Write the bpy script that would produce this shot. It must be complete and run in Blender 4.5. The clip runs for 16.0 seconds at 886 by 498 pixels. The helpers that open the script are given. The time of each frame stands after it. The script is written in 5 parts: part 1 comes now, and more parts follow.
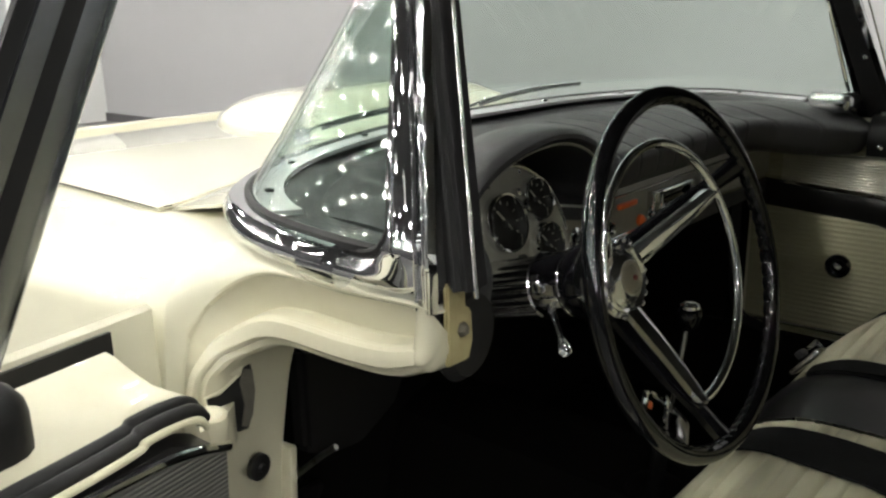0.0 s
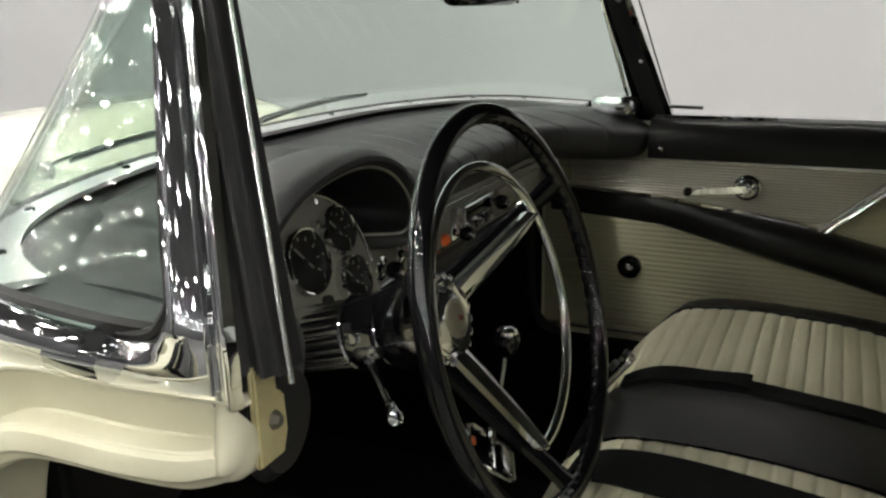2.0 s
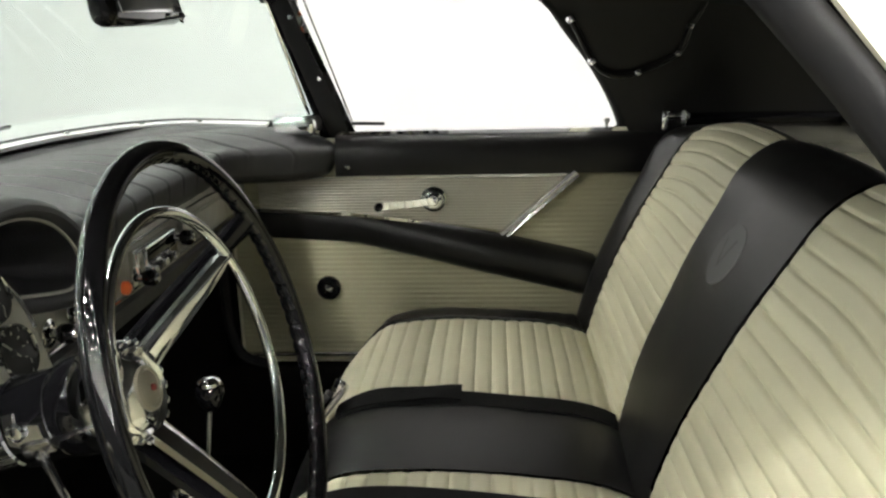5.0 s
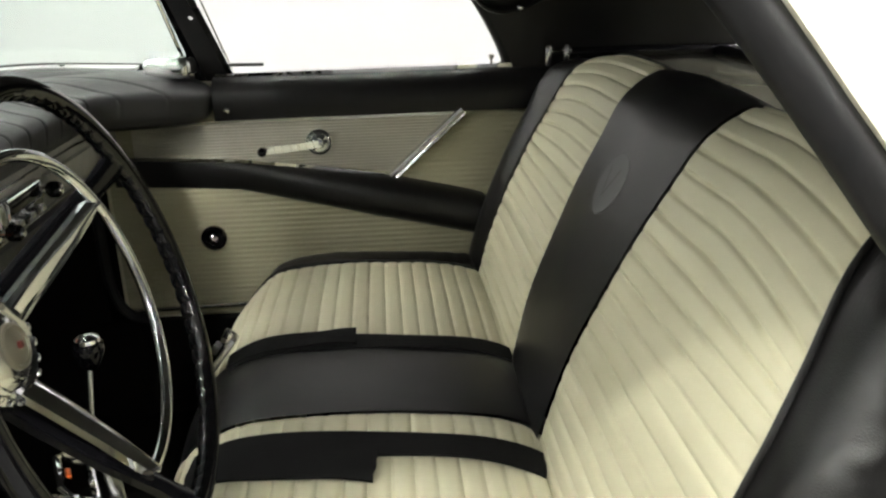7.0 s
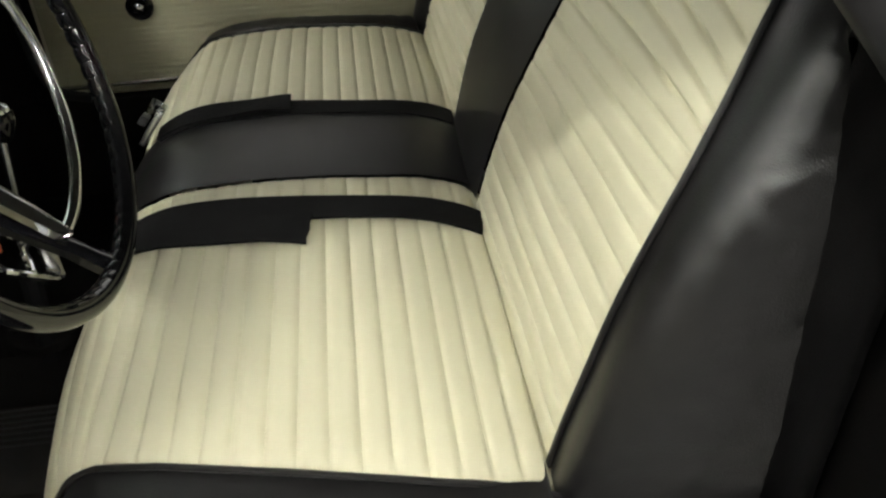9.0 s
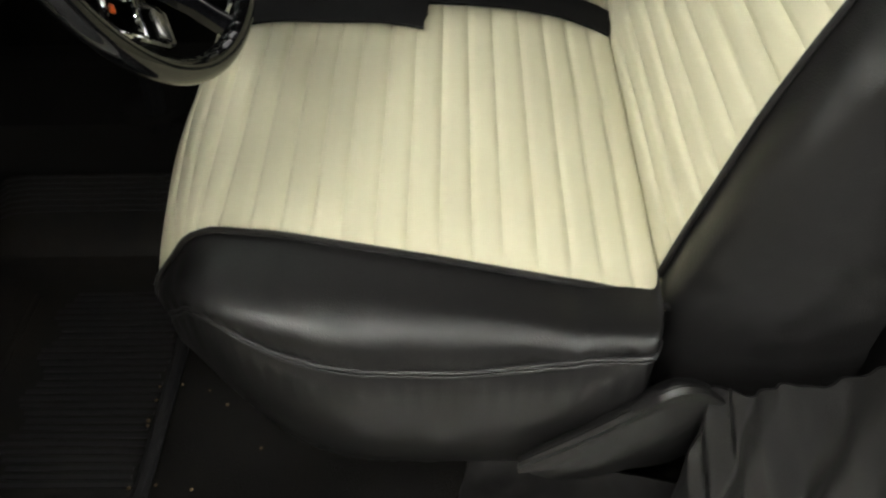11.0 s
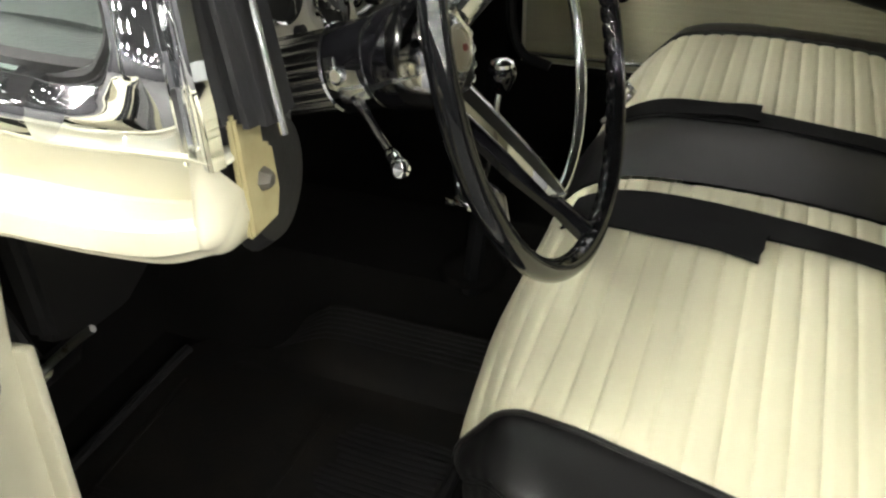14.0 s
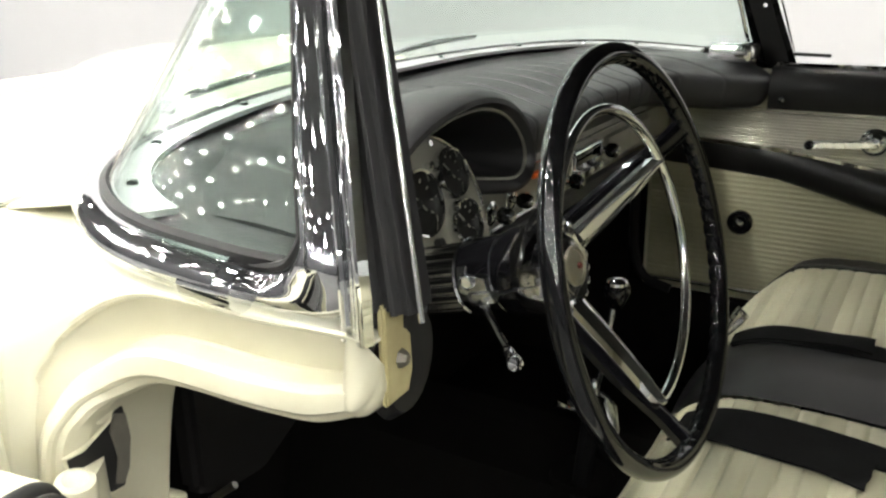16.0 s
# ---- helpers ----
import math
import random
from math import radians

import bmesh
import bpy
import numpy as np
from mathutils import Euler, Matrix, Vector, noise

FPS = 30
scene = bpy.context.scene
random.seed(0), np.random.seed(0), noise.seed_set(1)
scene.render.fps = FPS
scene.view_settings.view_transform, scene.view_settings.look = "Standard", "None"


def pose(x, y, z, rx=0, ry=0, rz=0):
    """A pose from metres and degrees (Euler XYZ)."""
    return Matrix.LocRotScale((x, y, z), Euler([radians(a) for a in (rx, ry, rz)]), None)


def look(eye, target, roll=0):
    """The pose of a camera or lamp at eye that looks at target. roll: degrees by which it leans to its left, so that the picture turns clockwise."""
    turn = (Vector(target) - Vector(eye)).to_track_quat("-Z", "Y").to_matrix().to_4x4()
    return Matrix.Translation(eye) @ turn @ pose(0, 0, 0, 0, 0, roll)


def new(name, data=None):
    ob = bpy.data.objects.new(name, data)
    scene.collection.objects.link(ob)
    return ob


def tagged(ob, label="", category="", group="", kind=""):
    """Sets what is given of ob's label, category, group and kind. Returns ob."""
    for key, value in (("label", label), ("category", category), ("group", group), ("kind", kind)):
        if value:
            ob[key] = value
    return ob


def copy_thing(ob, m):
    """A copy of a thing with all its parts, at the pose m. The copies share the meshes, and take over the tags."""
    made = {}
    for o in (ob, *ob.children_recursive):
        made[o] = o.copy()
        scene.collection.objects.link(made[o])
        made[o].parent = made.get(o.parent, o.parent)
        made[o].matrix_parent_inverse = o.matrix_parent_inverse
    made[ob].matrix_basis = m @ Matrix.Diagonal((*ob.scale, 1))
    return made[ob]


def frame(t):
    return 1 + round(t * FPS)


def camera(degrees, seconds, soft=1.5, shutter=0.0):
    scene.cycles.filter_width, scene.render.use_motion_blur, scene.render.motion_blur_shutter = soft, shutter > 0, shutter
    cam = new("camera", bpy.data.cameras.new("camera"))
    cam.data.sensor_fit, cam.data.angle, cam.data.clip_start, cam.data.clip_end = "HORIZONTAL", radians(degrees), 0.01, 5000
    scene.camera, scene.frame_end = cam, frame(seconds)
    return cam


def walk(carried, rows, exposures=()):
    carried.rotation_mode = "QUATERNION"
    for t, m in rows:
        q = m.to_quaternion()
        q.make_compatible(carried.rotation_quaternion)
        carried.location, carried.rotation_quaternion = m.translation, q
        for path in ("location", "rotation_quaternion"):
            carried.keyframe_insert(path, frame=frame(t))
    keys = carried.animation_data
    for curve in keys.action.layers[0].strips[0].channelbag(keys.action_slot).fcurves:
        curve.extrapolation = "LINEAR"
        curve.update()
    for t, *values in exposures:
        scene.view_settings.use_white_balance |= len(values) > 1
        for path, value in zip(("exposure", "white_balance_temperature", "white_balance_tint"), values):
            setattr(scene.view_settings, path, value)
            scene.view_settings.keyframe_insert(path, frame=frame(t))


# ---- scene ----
cam = camera(56.0, 16.0, soft=2.4)
PATH = [
    (0, (-1.2028, -0.1145, 1.1399), (0.2483, 1.1504, 0.5974), -1.26),
    (0.5, (-1.1615, -0.0798, 1.1416), (0.3686, 1.0869, 0.5962), -1.28),
    (1, (-1.1364, -0.0508, 1.1423), (0.4759, 0.9993, 0.5968), -1.17),
    (1.5, (-1.1175, -0.0266, 1.1425), (0.5589, 0.9193, 0.5993), -1.35),
    (2, (-1.1028, -0.0133, 1.1448), (0.6337, 0.8146, 0.5980), -1.35),
    (2.5, (-1.0872, -0.0021, 1.1458), (0.7057, 0.6937, 0.5967), -1.41),
    (3, (-1.0681, 0.0086, 1.1477), (0.7688, 0.5774, 0.5979), -1.56),
    (3.5, (-1.0540, 0.0138, 1.1486), (0.8189, 0.4496, 0.5989), -1.72),
    (4, (-1.0442, 0.0174, 1.1493), (0.8478, 0.3706, 0.6056), -1.78),
    (4.5, (-1.0388, 0.0148, 1.1511), (0.8741, 0.2435, 0.6141), -1.70),
    (5, (-1.0359, 0.0127, 1.1533), (0.8865, 0.1377, 0.6158), -1.50),
    (7.5, (-1.0200, 0.0040, 1.1270), (0.8313, -0.1950, 0.3968), -1.20),
    (8, (-1.0190, -0.0030, 1.1180), (0.7731, -0.2160, 0.2560), -1.40),
    (8.5, (-1.0220, -0.0170, 1.1140), (0.7083, -0.2100, 0.1298), -1.80),
    (9, (-1.0090, -0.0370, 1.0950), (0.6359, -0.1930, -0.0320), -2.90),
    (11.5, (-1.0040, 0.0140, 1.0580), (0.3495, 0.1260, -0.4102), -1.50),
    (12, (-1.0050, 0.0300, 1.0590), (0.3370, 0.2400, -0.4090), -1.20),
    (12.5, (-1.0050, 0.0440, 1.0660), (0.3149, 0.3780, -0.3990), -1.50),
    (13, (-1.0040, 0.0610, 1.0780), (0.3665, 0.5008, -0.3106), -1.30),
    (13.5, (-1.0169, 0.0621, 1.0873), (0.4463, 0.6165, -0.1584), -2.10),
    (14, (-1.0230, 0.0694, 1.1007), (0.5094, 0.7114, -0.0127), -1.73),
    (14.5, (-1.0229, 0.0784, 1.1083), (0.5455, 0.8070, 0.1036), -1.35),
    (15, (-1.0342, 0.0777, 1.1195), (0.5593, 0.9029, 0.2365), -1.23),
    (15.5, (-1.0551, 0.0640, 1.1291), (0.5572, 0.9797, 0.3794), -1.20),
    (16, (-1.1055, 0.0219, 1.1345), (0.5011, 1.0160, 0.4783), -1.23),
]
EXPO = [(0.0, 0.05), (1.0, -0.2), (1.5, -0.05), (3.0, 0.72), (4.0, 1.12), (5.0, 1.15), (8.0, 1.05), (9.0, 0.96), (11.5, 0.87), (12.5, 1.0), (14.5, 1.33), (15.0, 1.28), (15.5, 1.1), (16.0, 0.95)]
walk(cam, [(t, look(eye, target, roll)) for t, eye, target, roll in PATH], exposures=EXPO)


# ---- light and world ----
world = bpy.data.worlds.new("world")
scene.world = world
world.use_nodes = True
world.node_tree.nodes["Background"].inputs[0].default_value = (0.6, 0.62, 0.65, 1)
world.node_tree.nodes["Background"].inputs[1].default_value = 0.005


# ---- materials ----
def mat(name, colour, rough=0.5, metal=0.0, grain=None, bump=0.0, scale=60.0, coat=0.0, spec=0.5, dirt=0.0, dirt_scale=3.0, dirt_colour=None):
    m = bpy.data.materials.new(name)
    m.use_nodes = True
    nt = m.node_tree
    b = nt.nodes["Principled BSDF"]
    b.inputs["Base Color"].default_value = (*colour, 1)
    b.inputs["Roughness"].default_value = rough
    b.inputs["Metallic"].default_value = metal
    b.inputs["Specular IOR Level"].default_value = spec
    b.inputs["Coat Weight"].default_value = coat
    b.inputs["Coat Roughness"].default_value = 0.03
    tc = nt.nodes.new("ShaderNodeTexCoord")
    if dirt or grain:
        n = nt.nodes.new("ShaderNodeTexNoise")
        n.inputs["Scale"].default_value = dirt_scale
        n.inputs["Detail"].default_value = 6
        n.inputs["Roughness"].default_value = 0.65
        nt.links.new(tc.outputs["Object"], n.inputs["Vector"])
        mix = nt.nodes.new("ShaderNodeMix")
        mix.data_type = "RGBA"
        mix.inputs["A"].default_value = (*colour, 1)
        mix.inputs["B"].default_value = (*(dirt_colour or [c * 0.6 for c in colour]), 1)
        r = nt.nodes.new("ShaderNodeMapRange")
        r.inputs["From Min"].default_value, r.inputs["From Max"].default_value = 0.4, 0.75
        r.inputs["To Max"].default_value = dirt
        nt.links.new(n.outputs["Fac"], r.inputs["Value"])
        nt.links.new(r.outputs["Result"], mix.inputs["Factor"])
        nt.links.new(mix.outputs["Result"], b.inputs["Base Color"])
        r2 = nt.nodes.new("ShaderNodeMapRange")
        r2.inputs["To Min"].default_value, r2.inputs["To Max"].default_value = rough * 0.8, min(1, rough * 1.25)
        nt.links.new(n.outputs["Fac"], r2.inputs["Value"])
        nt.links.new(r2.outputs["Result"], b.inputs["Roughness"])
    if bump:
        if grain == "leather":
            g = nt.nodes.new("ShaderNodeTexVoronoi")
            out = g.outputs["Distance"]
        else:
            g = nt.nodes.new("ShaderNodeTexNoise")
            g.inputs["Detail"].default_value = 4
            out = g.outputs["Fac"]
        g.inputs["Scale"].default_value = scale
        nt.links.new(tc.outputs["Object"], g.inputs["Vector"])
        bp = nt.nodes.new("ShaderNodeBump")
        bp.inputs["Strength"].default_value = bump
        bp.inputs["Distance"].default_value = 0.002
        nt.links.new(out, bp.inputs["Height"])
        nt.links.new(bp.outputs["Normal"], b.inputs["Normal"])
    return m


PAINT = mat("cream_paint", (0.785, 0.76, 0.61), 0.22, coat=1.0, dirt=0.10, dirt_scale=5, grain="noise")
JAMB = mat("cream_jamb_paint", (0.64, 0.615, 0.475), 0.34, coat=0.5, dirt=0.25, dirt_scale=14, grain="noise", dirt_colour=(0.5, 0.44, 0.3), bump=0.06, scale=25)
OLDCREAM = mat("aged_cream_paint", (0.42, 0.375, 0.20), 0.5, dirt=0.6, dirt_scale=30, grain="noise", dirt_colour=(0.3, 0.24, 0.12))
VCREAM = mat("cream_vinyl", (0.540, 0.518, 0.372), 0.42, grain="leather", bump=0.12, scale=900, dirt=0.25, dirt_scale=7, dirt_colour=(0.52, 0.49, 0.35))
VBLACK = mat("black_vinyl", (0.0085, 0.0083, 0.0085), 0.31, grain="leather", bump=0.14, scale=700, dirt=0.4, dirt_scale=9, dirt_colour=(0.014, 0.0128, 0.0125), spec=0.36)
DASHPAD = mat("black_dash_vinyl", (0.026, 0.026, 0.028), 0.46, grain="leather", bump=0.2, scale=500, dirt=0.3, dirt_scale=8, spec=0.5)
WEB = mat("black_webbing", (0.007, 0.007, 0.0075), 0.85, bump=0.4, scale=900, spec=0.12)
CARPET = mat("black_carpet", (0.007, 0.0067, 0.0065), 1.0, bump=0.9, scale=600, spec=0.04, grain="noise", dirt=0.3, dirt_scale=25, dirt_colour=(0.013, 0.011, 0.009))
RUBBER = mat("black_rubber", (0.011, 0.011, 0.012), 0.45, bump=0.1, scale=200, grain="noise", dirt=0.4, dirt_scale=30, dirt_colour=(0.02, 0.018, 0.017), spec=0.22)
MATRUB = mat("rubber_mat", (0.008, 0.0078, 0.0076), 0.5, bump=0.2, scale=150, grain="noise", dirt=0.7, dirt_scale=18, dirt_colour=(0.017, 0.014, 0.011), spec=0.14)
GLOSS = mat("gloss_black", (0.005, 0.005, 0.006), 0.045, spec=0.5)
RIM = mat("rim_black", (0.004, 0.004, 0.0045), 0.04, spec=0.45)
FASCIA = mat("silver_fascia", (0.40, 0.395, 0.34), 0.42, 0.35, bump=0.12, scale=300, grain="noise", dirt=0.3, dirt_scale=40)
DIAL = mat("dial_black", (0.012, 0.012, 0.011), 0.6, spec=0.25)
BLACK = mat("satin_black", (0.010, 0.010, 0.011), 0.5)
CHROME = mat("chrome", (0.80, 0.81, 0.82), 0.03, 1.0)
DARKCHROME = mat("smoked_chrome", (0.72, 0.72, 0.73), 0.12, 1.0)
DULL = mat("dull_chrome", (0.70, 0.70, 0.69), 0.22, 1.0, grain="noise", dirt=0.35, dirt_scale=40, dirt_colour=(0.4, 0.39, 0.37))
SATIN = mat("satin_chrome", (0.40, 0.42, 0.46), 0.24, 1.0, bump=0.03, scale=200, grain="noise", dirt=0.12, dirt_scale=40, dirt_colour=(0.3, 0.31, 0.34))
STRIP = mat("satin_aluminium", (0.56, 0.57, 0.58), 0.36, 0.4, bump=0.05, scale=300, grain="noise", dirt=0.2, dirt_scale=30)
GRIT = mat("tan_grit", (0.16, 0.11, 0.055), 0.8)
# flat orange that stands in for mirrored orange glints
AMBER = mat("orange_glint", (0.85, 0.16, 0.03), 0.3)
WALL = mat("grey_wall_paint", (0.475, 0.47, 0.485), 0.9, grain="noise", dirt=0.10, dirt_scale=0.6, bump=0.05, scale=80)
WALLB = mat("white_wall_paint", (0.78, 0.78, 0.77), 0.9, grain="noise", dirt=0.08, dirt_scale=0.6)
SKIRT = mat("dark_grey_skirting", (0.12, 0.115, 0.12), 0.6, grain="noise", dirt=0.3, dirt_scale=4)
FLOOR = mat("polished_concrete", (0.10, 0.098, 0.098), 0.35, grain="noise", dirt=0.5, dirt_scale=1.5, bump=0.05, scale=30)
CEIL = mat("ceiling_paint", (0.030, 0.030, 0.032), 0.9, grain="noise", dirt=0.1, dirt_scale=1)
DARKWALL = mat("dark_wall_paint", (0.05, 0.05, 0.055), 0.8, grain="noise", dirt=0.2, dirt_scale=0.8)
WHITE = mat("white_print", (0.7, 0.7, 0.68), 0.5)
GREYLOGO = mat("grey_embossing", (0.075, 0.075, 0.075), 0.5)
RED = mat("red_enamel", (0.10, 0.014, 0.010), 0.4)


def glass_mat(name, tint, rough=0.0):
    m = bpy.data.materials.new(name)
    m.use_nodes = True
    nt = m.node_tree
    nt.nodes.remove(nt.nodes["Principled BSDF"])
    tr = nt.nodes.new("ShaderNodeBsdfTransparent")
    tr.inputs["Color"].default_value = (*tint, 1)
    gl = nt.nodes.new("ShaderNodeBsdfGlossy")
    gl.inputs["Roughness"].default_value = rough
    lw = nt.nodes.new("ShaderNodeLayerWeight")
    lw.inputs["Blend"].default_value = 0.5
    pw = nt.nodes.new("ShaderNodeMath")
    pw.operation = "POWER"
    pw.inputs[1].default_value = 4.0
    nt.links.new(lw.outputs["Facing"], pw.inputs[0])
    fr = nt.nodes.new("ShaderNodeMapRange")
    fr.inputs["To Min"].default_value, fr.inputs["To Max"].default_value = 0.045, 0.9
    nt.links.new(pw.outputs[0], fr.inputs["Value"])
    mx = nt.nodes.new("ShaderNodeMixShader")
    nt.links.new(fr.outputs[0], mx.inputs[0])
    nt.links.new(tr.outputs[0], mx.inputs[1])
    nt.links.new(gl.outputs[0], mx.inputs[2])
    nt.links.new(mx.outputs[0], nt.nodes["Material Output"].inputs["Surface"])
    return m


GLASS = glass_mat("green_tinted_glass", (0.90, 0.955, 0.925))
CLEAR = glass_mat("clear_glass", (0.93, 0.95, 0.94))


def emit(name, colour, strength):
    m = bpy.data.materials.new(name)
    m.use_nodes = True
    b = m.node_tree.nodes["Principled BSDF"]
    b.inputs["Base Color"].default_value = (*colour, 1)
    b.inputs["Emission Color"].default_value = (*colour, 1)
    b.inputs["Emission Strength"].default_value = strength
    return m


LAMP = emit("lamp_diffuser", (0.985, 0.975, 0.90), 315.0)


def ribbed(name, colour, rough, axis, pitch, metal=0.0, depth=0.0012):
    """A surface with fine moulded ribs across one axis."""
    m = mat(name, colour, rough, metal)
    nt = m.node_tree
    b = nt.nodes["Principled BSDF"]
    tc = nt.nodes.new("ShaderNodeTexCoord")
    w = nt.nodes.new("ShaderNodeTexWave")
    w.bands_direction = axis
    w.inputs["Scale"].default_value = 0.314 / pitch
    nt.links.new(tc.outputs["Object"], w.inputs["Vector"])
    bp = nt.nodes.new("ShaderNodeBump")
    bp.inputs["Distance"].default_value = depth
    bp.inputs["Strength"].default_value = 0.9
    nt.links.new(w.outputs["Fac"], bp.inputs["Height"])
    nt.links.new(bp.outputs["Normal"], b.inputs["Normal"])
    n = nt.nodes.new("ShaderNodeTexNoise")
    n.inputs["Scale"].default_value = 6
    nt.links.new(tc.outputs["Object"], n.inputs["Vector"])
    mix = nt.nodes.new("ShaderNodeMix")
    mix.data_type = "RGBA"
    mix.inputs["A"].default_value = (*colour, 1)
    mix.inputs["B"].default_value = (*[c * 0.82 for c in colour], 1)
    nt.links.new(n.outputs["Fac"], mix.inputs["Factor"])
    nt.links.new(mix.outputs["Result"], b.inputs["Base Color"])
    return m


CARD = ribbed("ribbed_cream_door_card", (0.44, 0.42, 0.285), 0.5, "Z", 0.011)
INSERT = ribbed("ribbed_silver_cream_insert", (0.64, 0.62, 0.53), 0.30, "Z", 0.006, metal=0.5)


# ---- mesh helpers ----
def link(name, bm, material, parent=None, label="", smooth=True, angle=40):
    me = bpy.data.meshes.new(name)
    bm.normal_update()
    if smooth:
        for fc in bm.faces:
            fc.smooth = True
        for e in bm.edges:
            if len(e.link_faces) == 2 and e.calc_face_angle(0) > radians(angle):
                e.smooth = False
    bm.to_mesh(me)
    bm.free()
    me.materials.append(material)
    ob = new(name, me)
    if parent is not None:
        ob.parent = parent
    if label:
        tagged(ob, label)
    return ob


def part(name, bm, material, parent, label="", **kw):
    return link(name, bm, material, parent, label, **kw)


def thing(name, label, category, group="", at=(0, 0, 0), kind=""):
    e = new(name)
    e.empty_display_size = 0.1
    e.location = at
    return tagged(e, label, category, group, kind)


def loft(rows, close=False, cap=False, wrap=False):
    """A skin over rows of points. close: each row is a loop; wrap: last row joins the first; cap: fill both ends."""
    bm = bmesh.new()
    vs = [[bm.verts.new(p) for p in r] for r in rows]
    n = len(rows[0])
    pairs = list(zip(vs[:-1], vs[1:])) + ([(vs[-1], vs[0])] if wrap else [])
    for a, b in pairs:
        for i in range(n if close else n - 1):
            j = (i + 1) % n
            try:
                bm.faces.new((a[i], a[j], b[j], b[i]))
            except ValueError:
                pass
    if cap:
        for r in (vs[0][::-1], vs[-1]):
            bm.faces.new(r)
    bmesh.ops.recalc_face_normals(bm, faces=bm.faces)
    return bm


def slab(rows, thick):
    """A loft given thickness."""
    bm = loft(rows)
    bmesh.ops.solidify(bm, geom=bm.faces[:], thickness=thick)
    bmesh.ops.recalc_face_normals(bm, faces=bm.faces)
    return bm


def skin(rows, off):
    """A loft closed by a second sheet moved by off."""
    off = Vector(off)
    return loft([[Vector(p) for p in r] + [Vector(p) + off for p in reversed(r)] for r in rows], close=True, cap=True)


def smooth_path(pts, n):
    """n points along a Catmull-Rom curve through pts."""
    p = [Vector(q) for q in pts]
    p = [2 * p[0] - p[1]] + p + [2 * p[-1] - p[-2]]
    out, m = [], len(p) - 3
    for k in range(n):
        u = k / (n - 1) * m
        i = min(int(u), m - 1)
        t = u - i
        a, b, c, d = p[i : i + 4]
        out.append(0.5 * (2 * b + (c - a) * t + (2 * a - 5 * b + 4 * c - d) * t * t + (3 * b - a - 3 * c + d) * t**3))
    return out


def tube(pts, r, segs=10, closed=False, squash=1.0, radii=None):
    p = [Vector(q) for q in pts]
    n = len(p)
    rows, up = [], None
    for i in range(n):
        a = p[(i - 1) % n] if closed or i else p[i]
        b = p[(i + 1) % n] if closed or i < n - 1 else p[i]
        d = (b - a).normalized()
        if up is None:
            up = d.orthogonal().normalized()
        up = (up - d * up.dot(d)).normalized()
        s = d.cross(up)
        rr = radii[i] if radii else r
        rows.append([p[i] + rr * (math.cos(2 * math.pi * k / segs) * up + squash * math.sin(2 * math.pi * k / segs) * s) for k in range(segs)])
    return loft(rows, close=True, cap=not closed, wrap=closed)


def lathe(profile, segs=32, m=Matrix()):
    """Turns (radius, height) pairs round z and moves the result by m."""
    rows = [[m @ Vector((max(r, 1e-4) * math.cos(2 * math.pi * k / segs), max(r, 1e-4) * math.sin(2 * math.pi * k / segs), h)) for k in range(segs)] for r, h in profile]
    return loft(rows, close=True, cap=True)


def block(size, m=Matrix(), bevel=0.0, segs=2):
    bm = bmesh.new()
    bmesh.ops.create_cube(bm, size=1, matrix=Matrix.Diagonal((*size, 1)))
    if bevel:
        bmesh.ops.bevel(bm, geom=bm.edges[:], offset=bevel, segments=segs, affect="EDGES", profile=0.5)
    bmesh.ops.transform(bm, matrix=m, verts=bm.verts[:])
    return bm


def join(*bms):
    out = bmesh.new()
    for b in bms:
        me = bpy.data.meshes.new("tmp")
        b.to_mesh(me)
        b.free()
        out.from_mesh(me)
        bpy.data.meshes.remove(me)
    return out


def sweep(path, profile, up=(0, 0, 1), closed=False, cap=True):
    """Sweeps a closed profile of (side, up) pairs along a path."""
    p = [Vector(q) for q in path]
    rows, n = [], len(p)
    for i in range(n):
        a = p[(i - 1) % n] if closed or i else p[i]
        b = p[(i + 1) % n] if closed or i < n - 1 else p[i]
        d = (b - a).normalized()
        s = d.cross(Vector(up)).normalized()
        u = s.cross(d)
        rows.append([p[i] + s * x + u * y for x, y in profile])
    return loft(rows, close=True, cap=cap and not closed, wrap=closed)


def poly(points, thick, m=Matrix(), bevel=0.0):
    """A plate from an outline in x, y, with its thickness along z."""
    bm = bmesh.new()
    f = bm.faces.new([bm.verts.new((x, y, 0)) for x, y in points])
    r = bmesh.ops.extrude_face_region(bm, geom=[f])
    bmesh.ops.translate(bm, verts=[v for v in r["geom"] if isinstance(v, bmesh.types.BMVert)], vec=(0, 0, thick))
    bmesh.ops.recalc_face_normals(bm, faces=bm.faces)
    if bevel:
        bmesh.ops.bevel(bm, geom=[e for e in bm.edges if e.calc_face_angle(0) > 0.6], offset=bevel, segments=2, affect="EDGES")
    bmesh.ops.transform(bm, matrix=m, verts=bm.verts[:])
    return bm


def axes(origin, x, y, z):
    """A pose from an origin and three axes."""
    m = Matrix((x, y, z)).transposed().to_4x4()
    m.translation = origin
    return m


def mix(a, b, t):
    return a + (b - a) * t


def ease(t):
    t = max(0.0, min(1.0, t))
    return t * t * (3 - 2 * t)


def lerp1(pairs, x):
    if x <= pairs[0][0]:
        return pairs[0][1]
    for (a, va), (b, vb) in zip(pairs[:-1], pairs[1:]):
        if x <= b:
            return mix(va, vb, (x - a) / (b - a))
    return pairs[-1][1]


# ---- the hall ----
X0, X1, Y0, Y1, H = -11.0, 3.75, -13.0, 23.0, 5.0


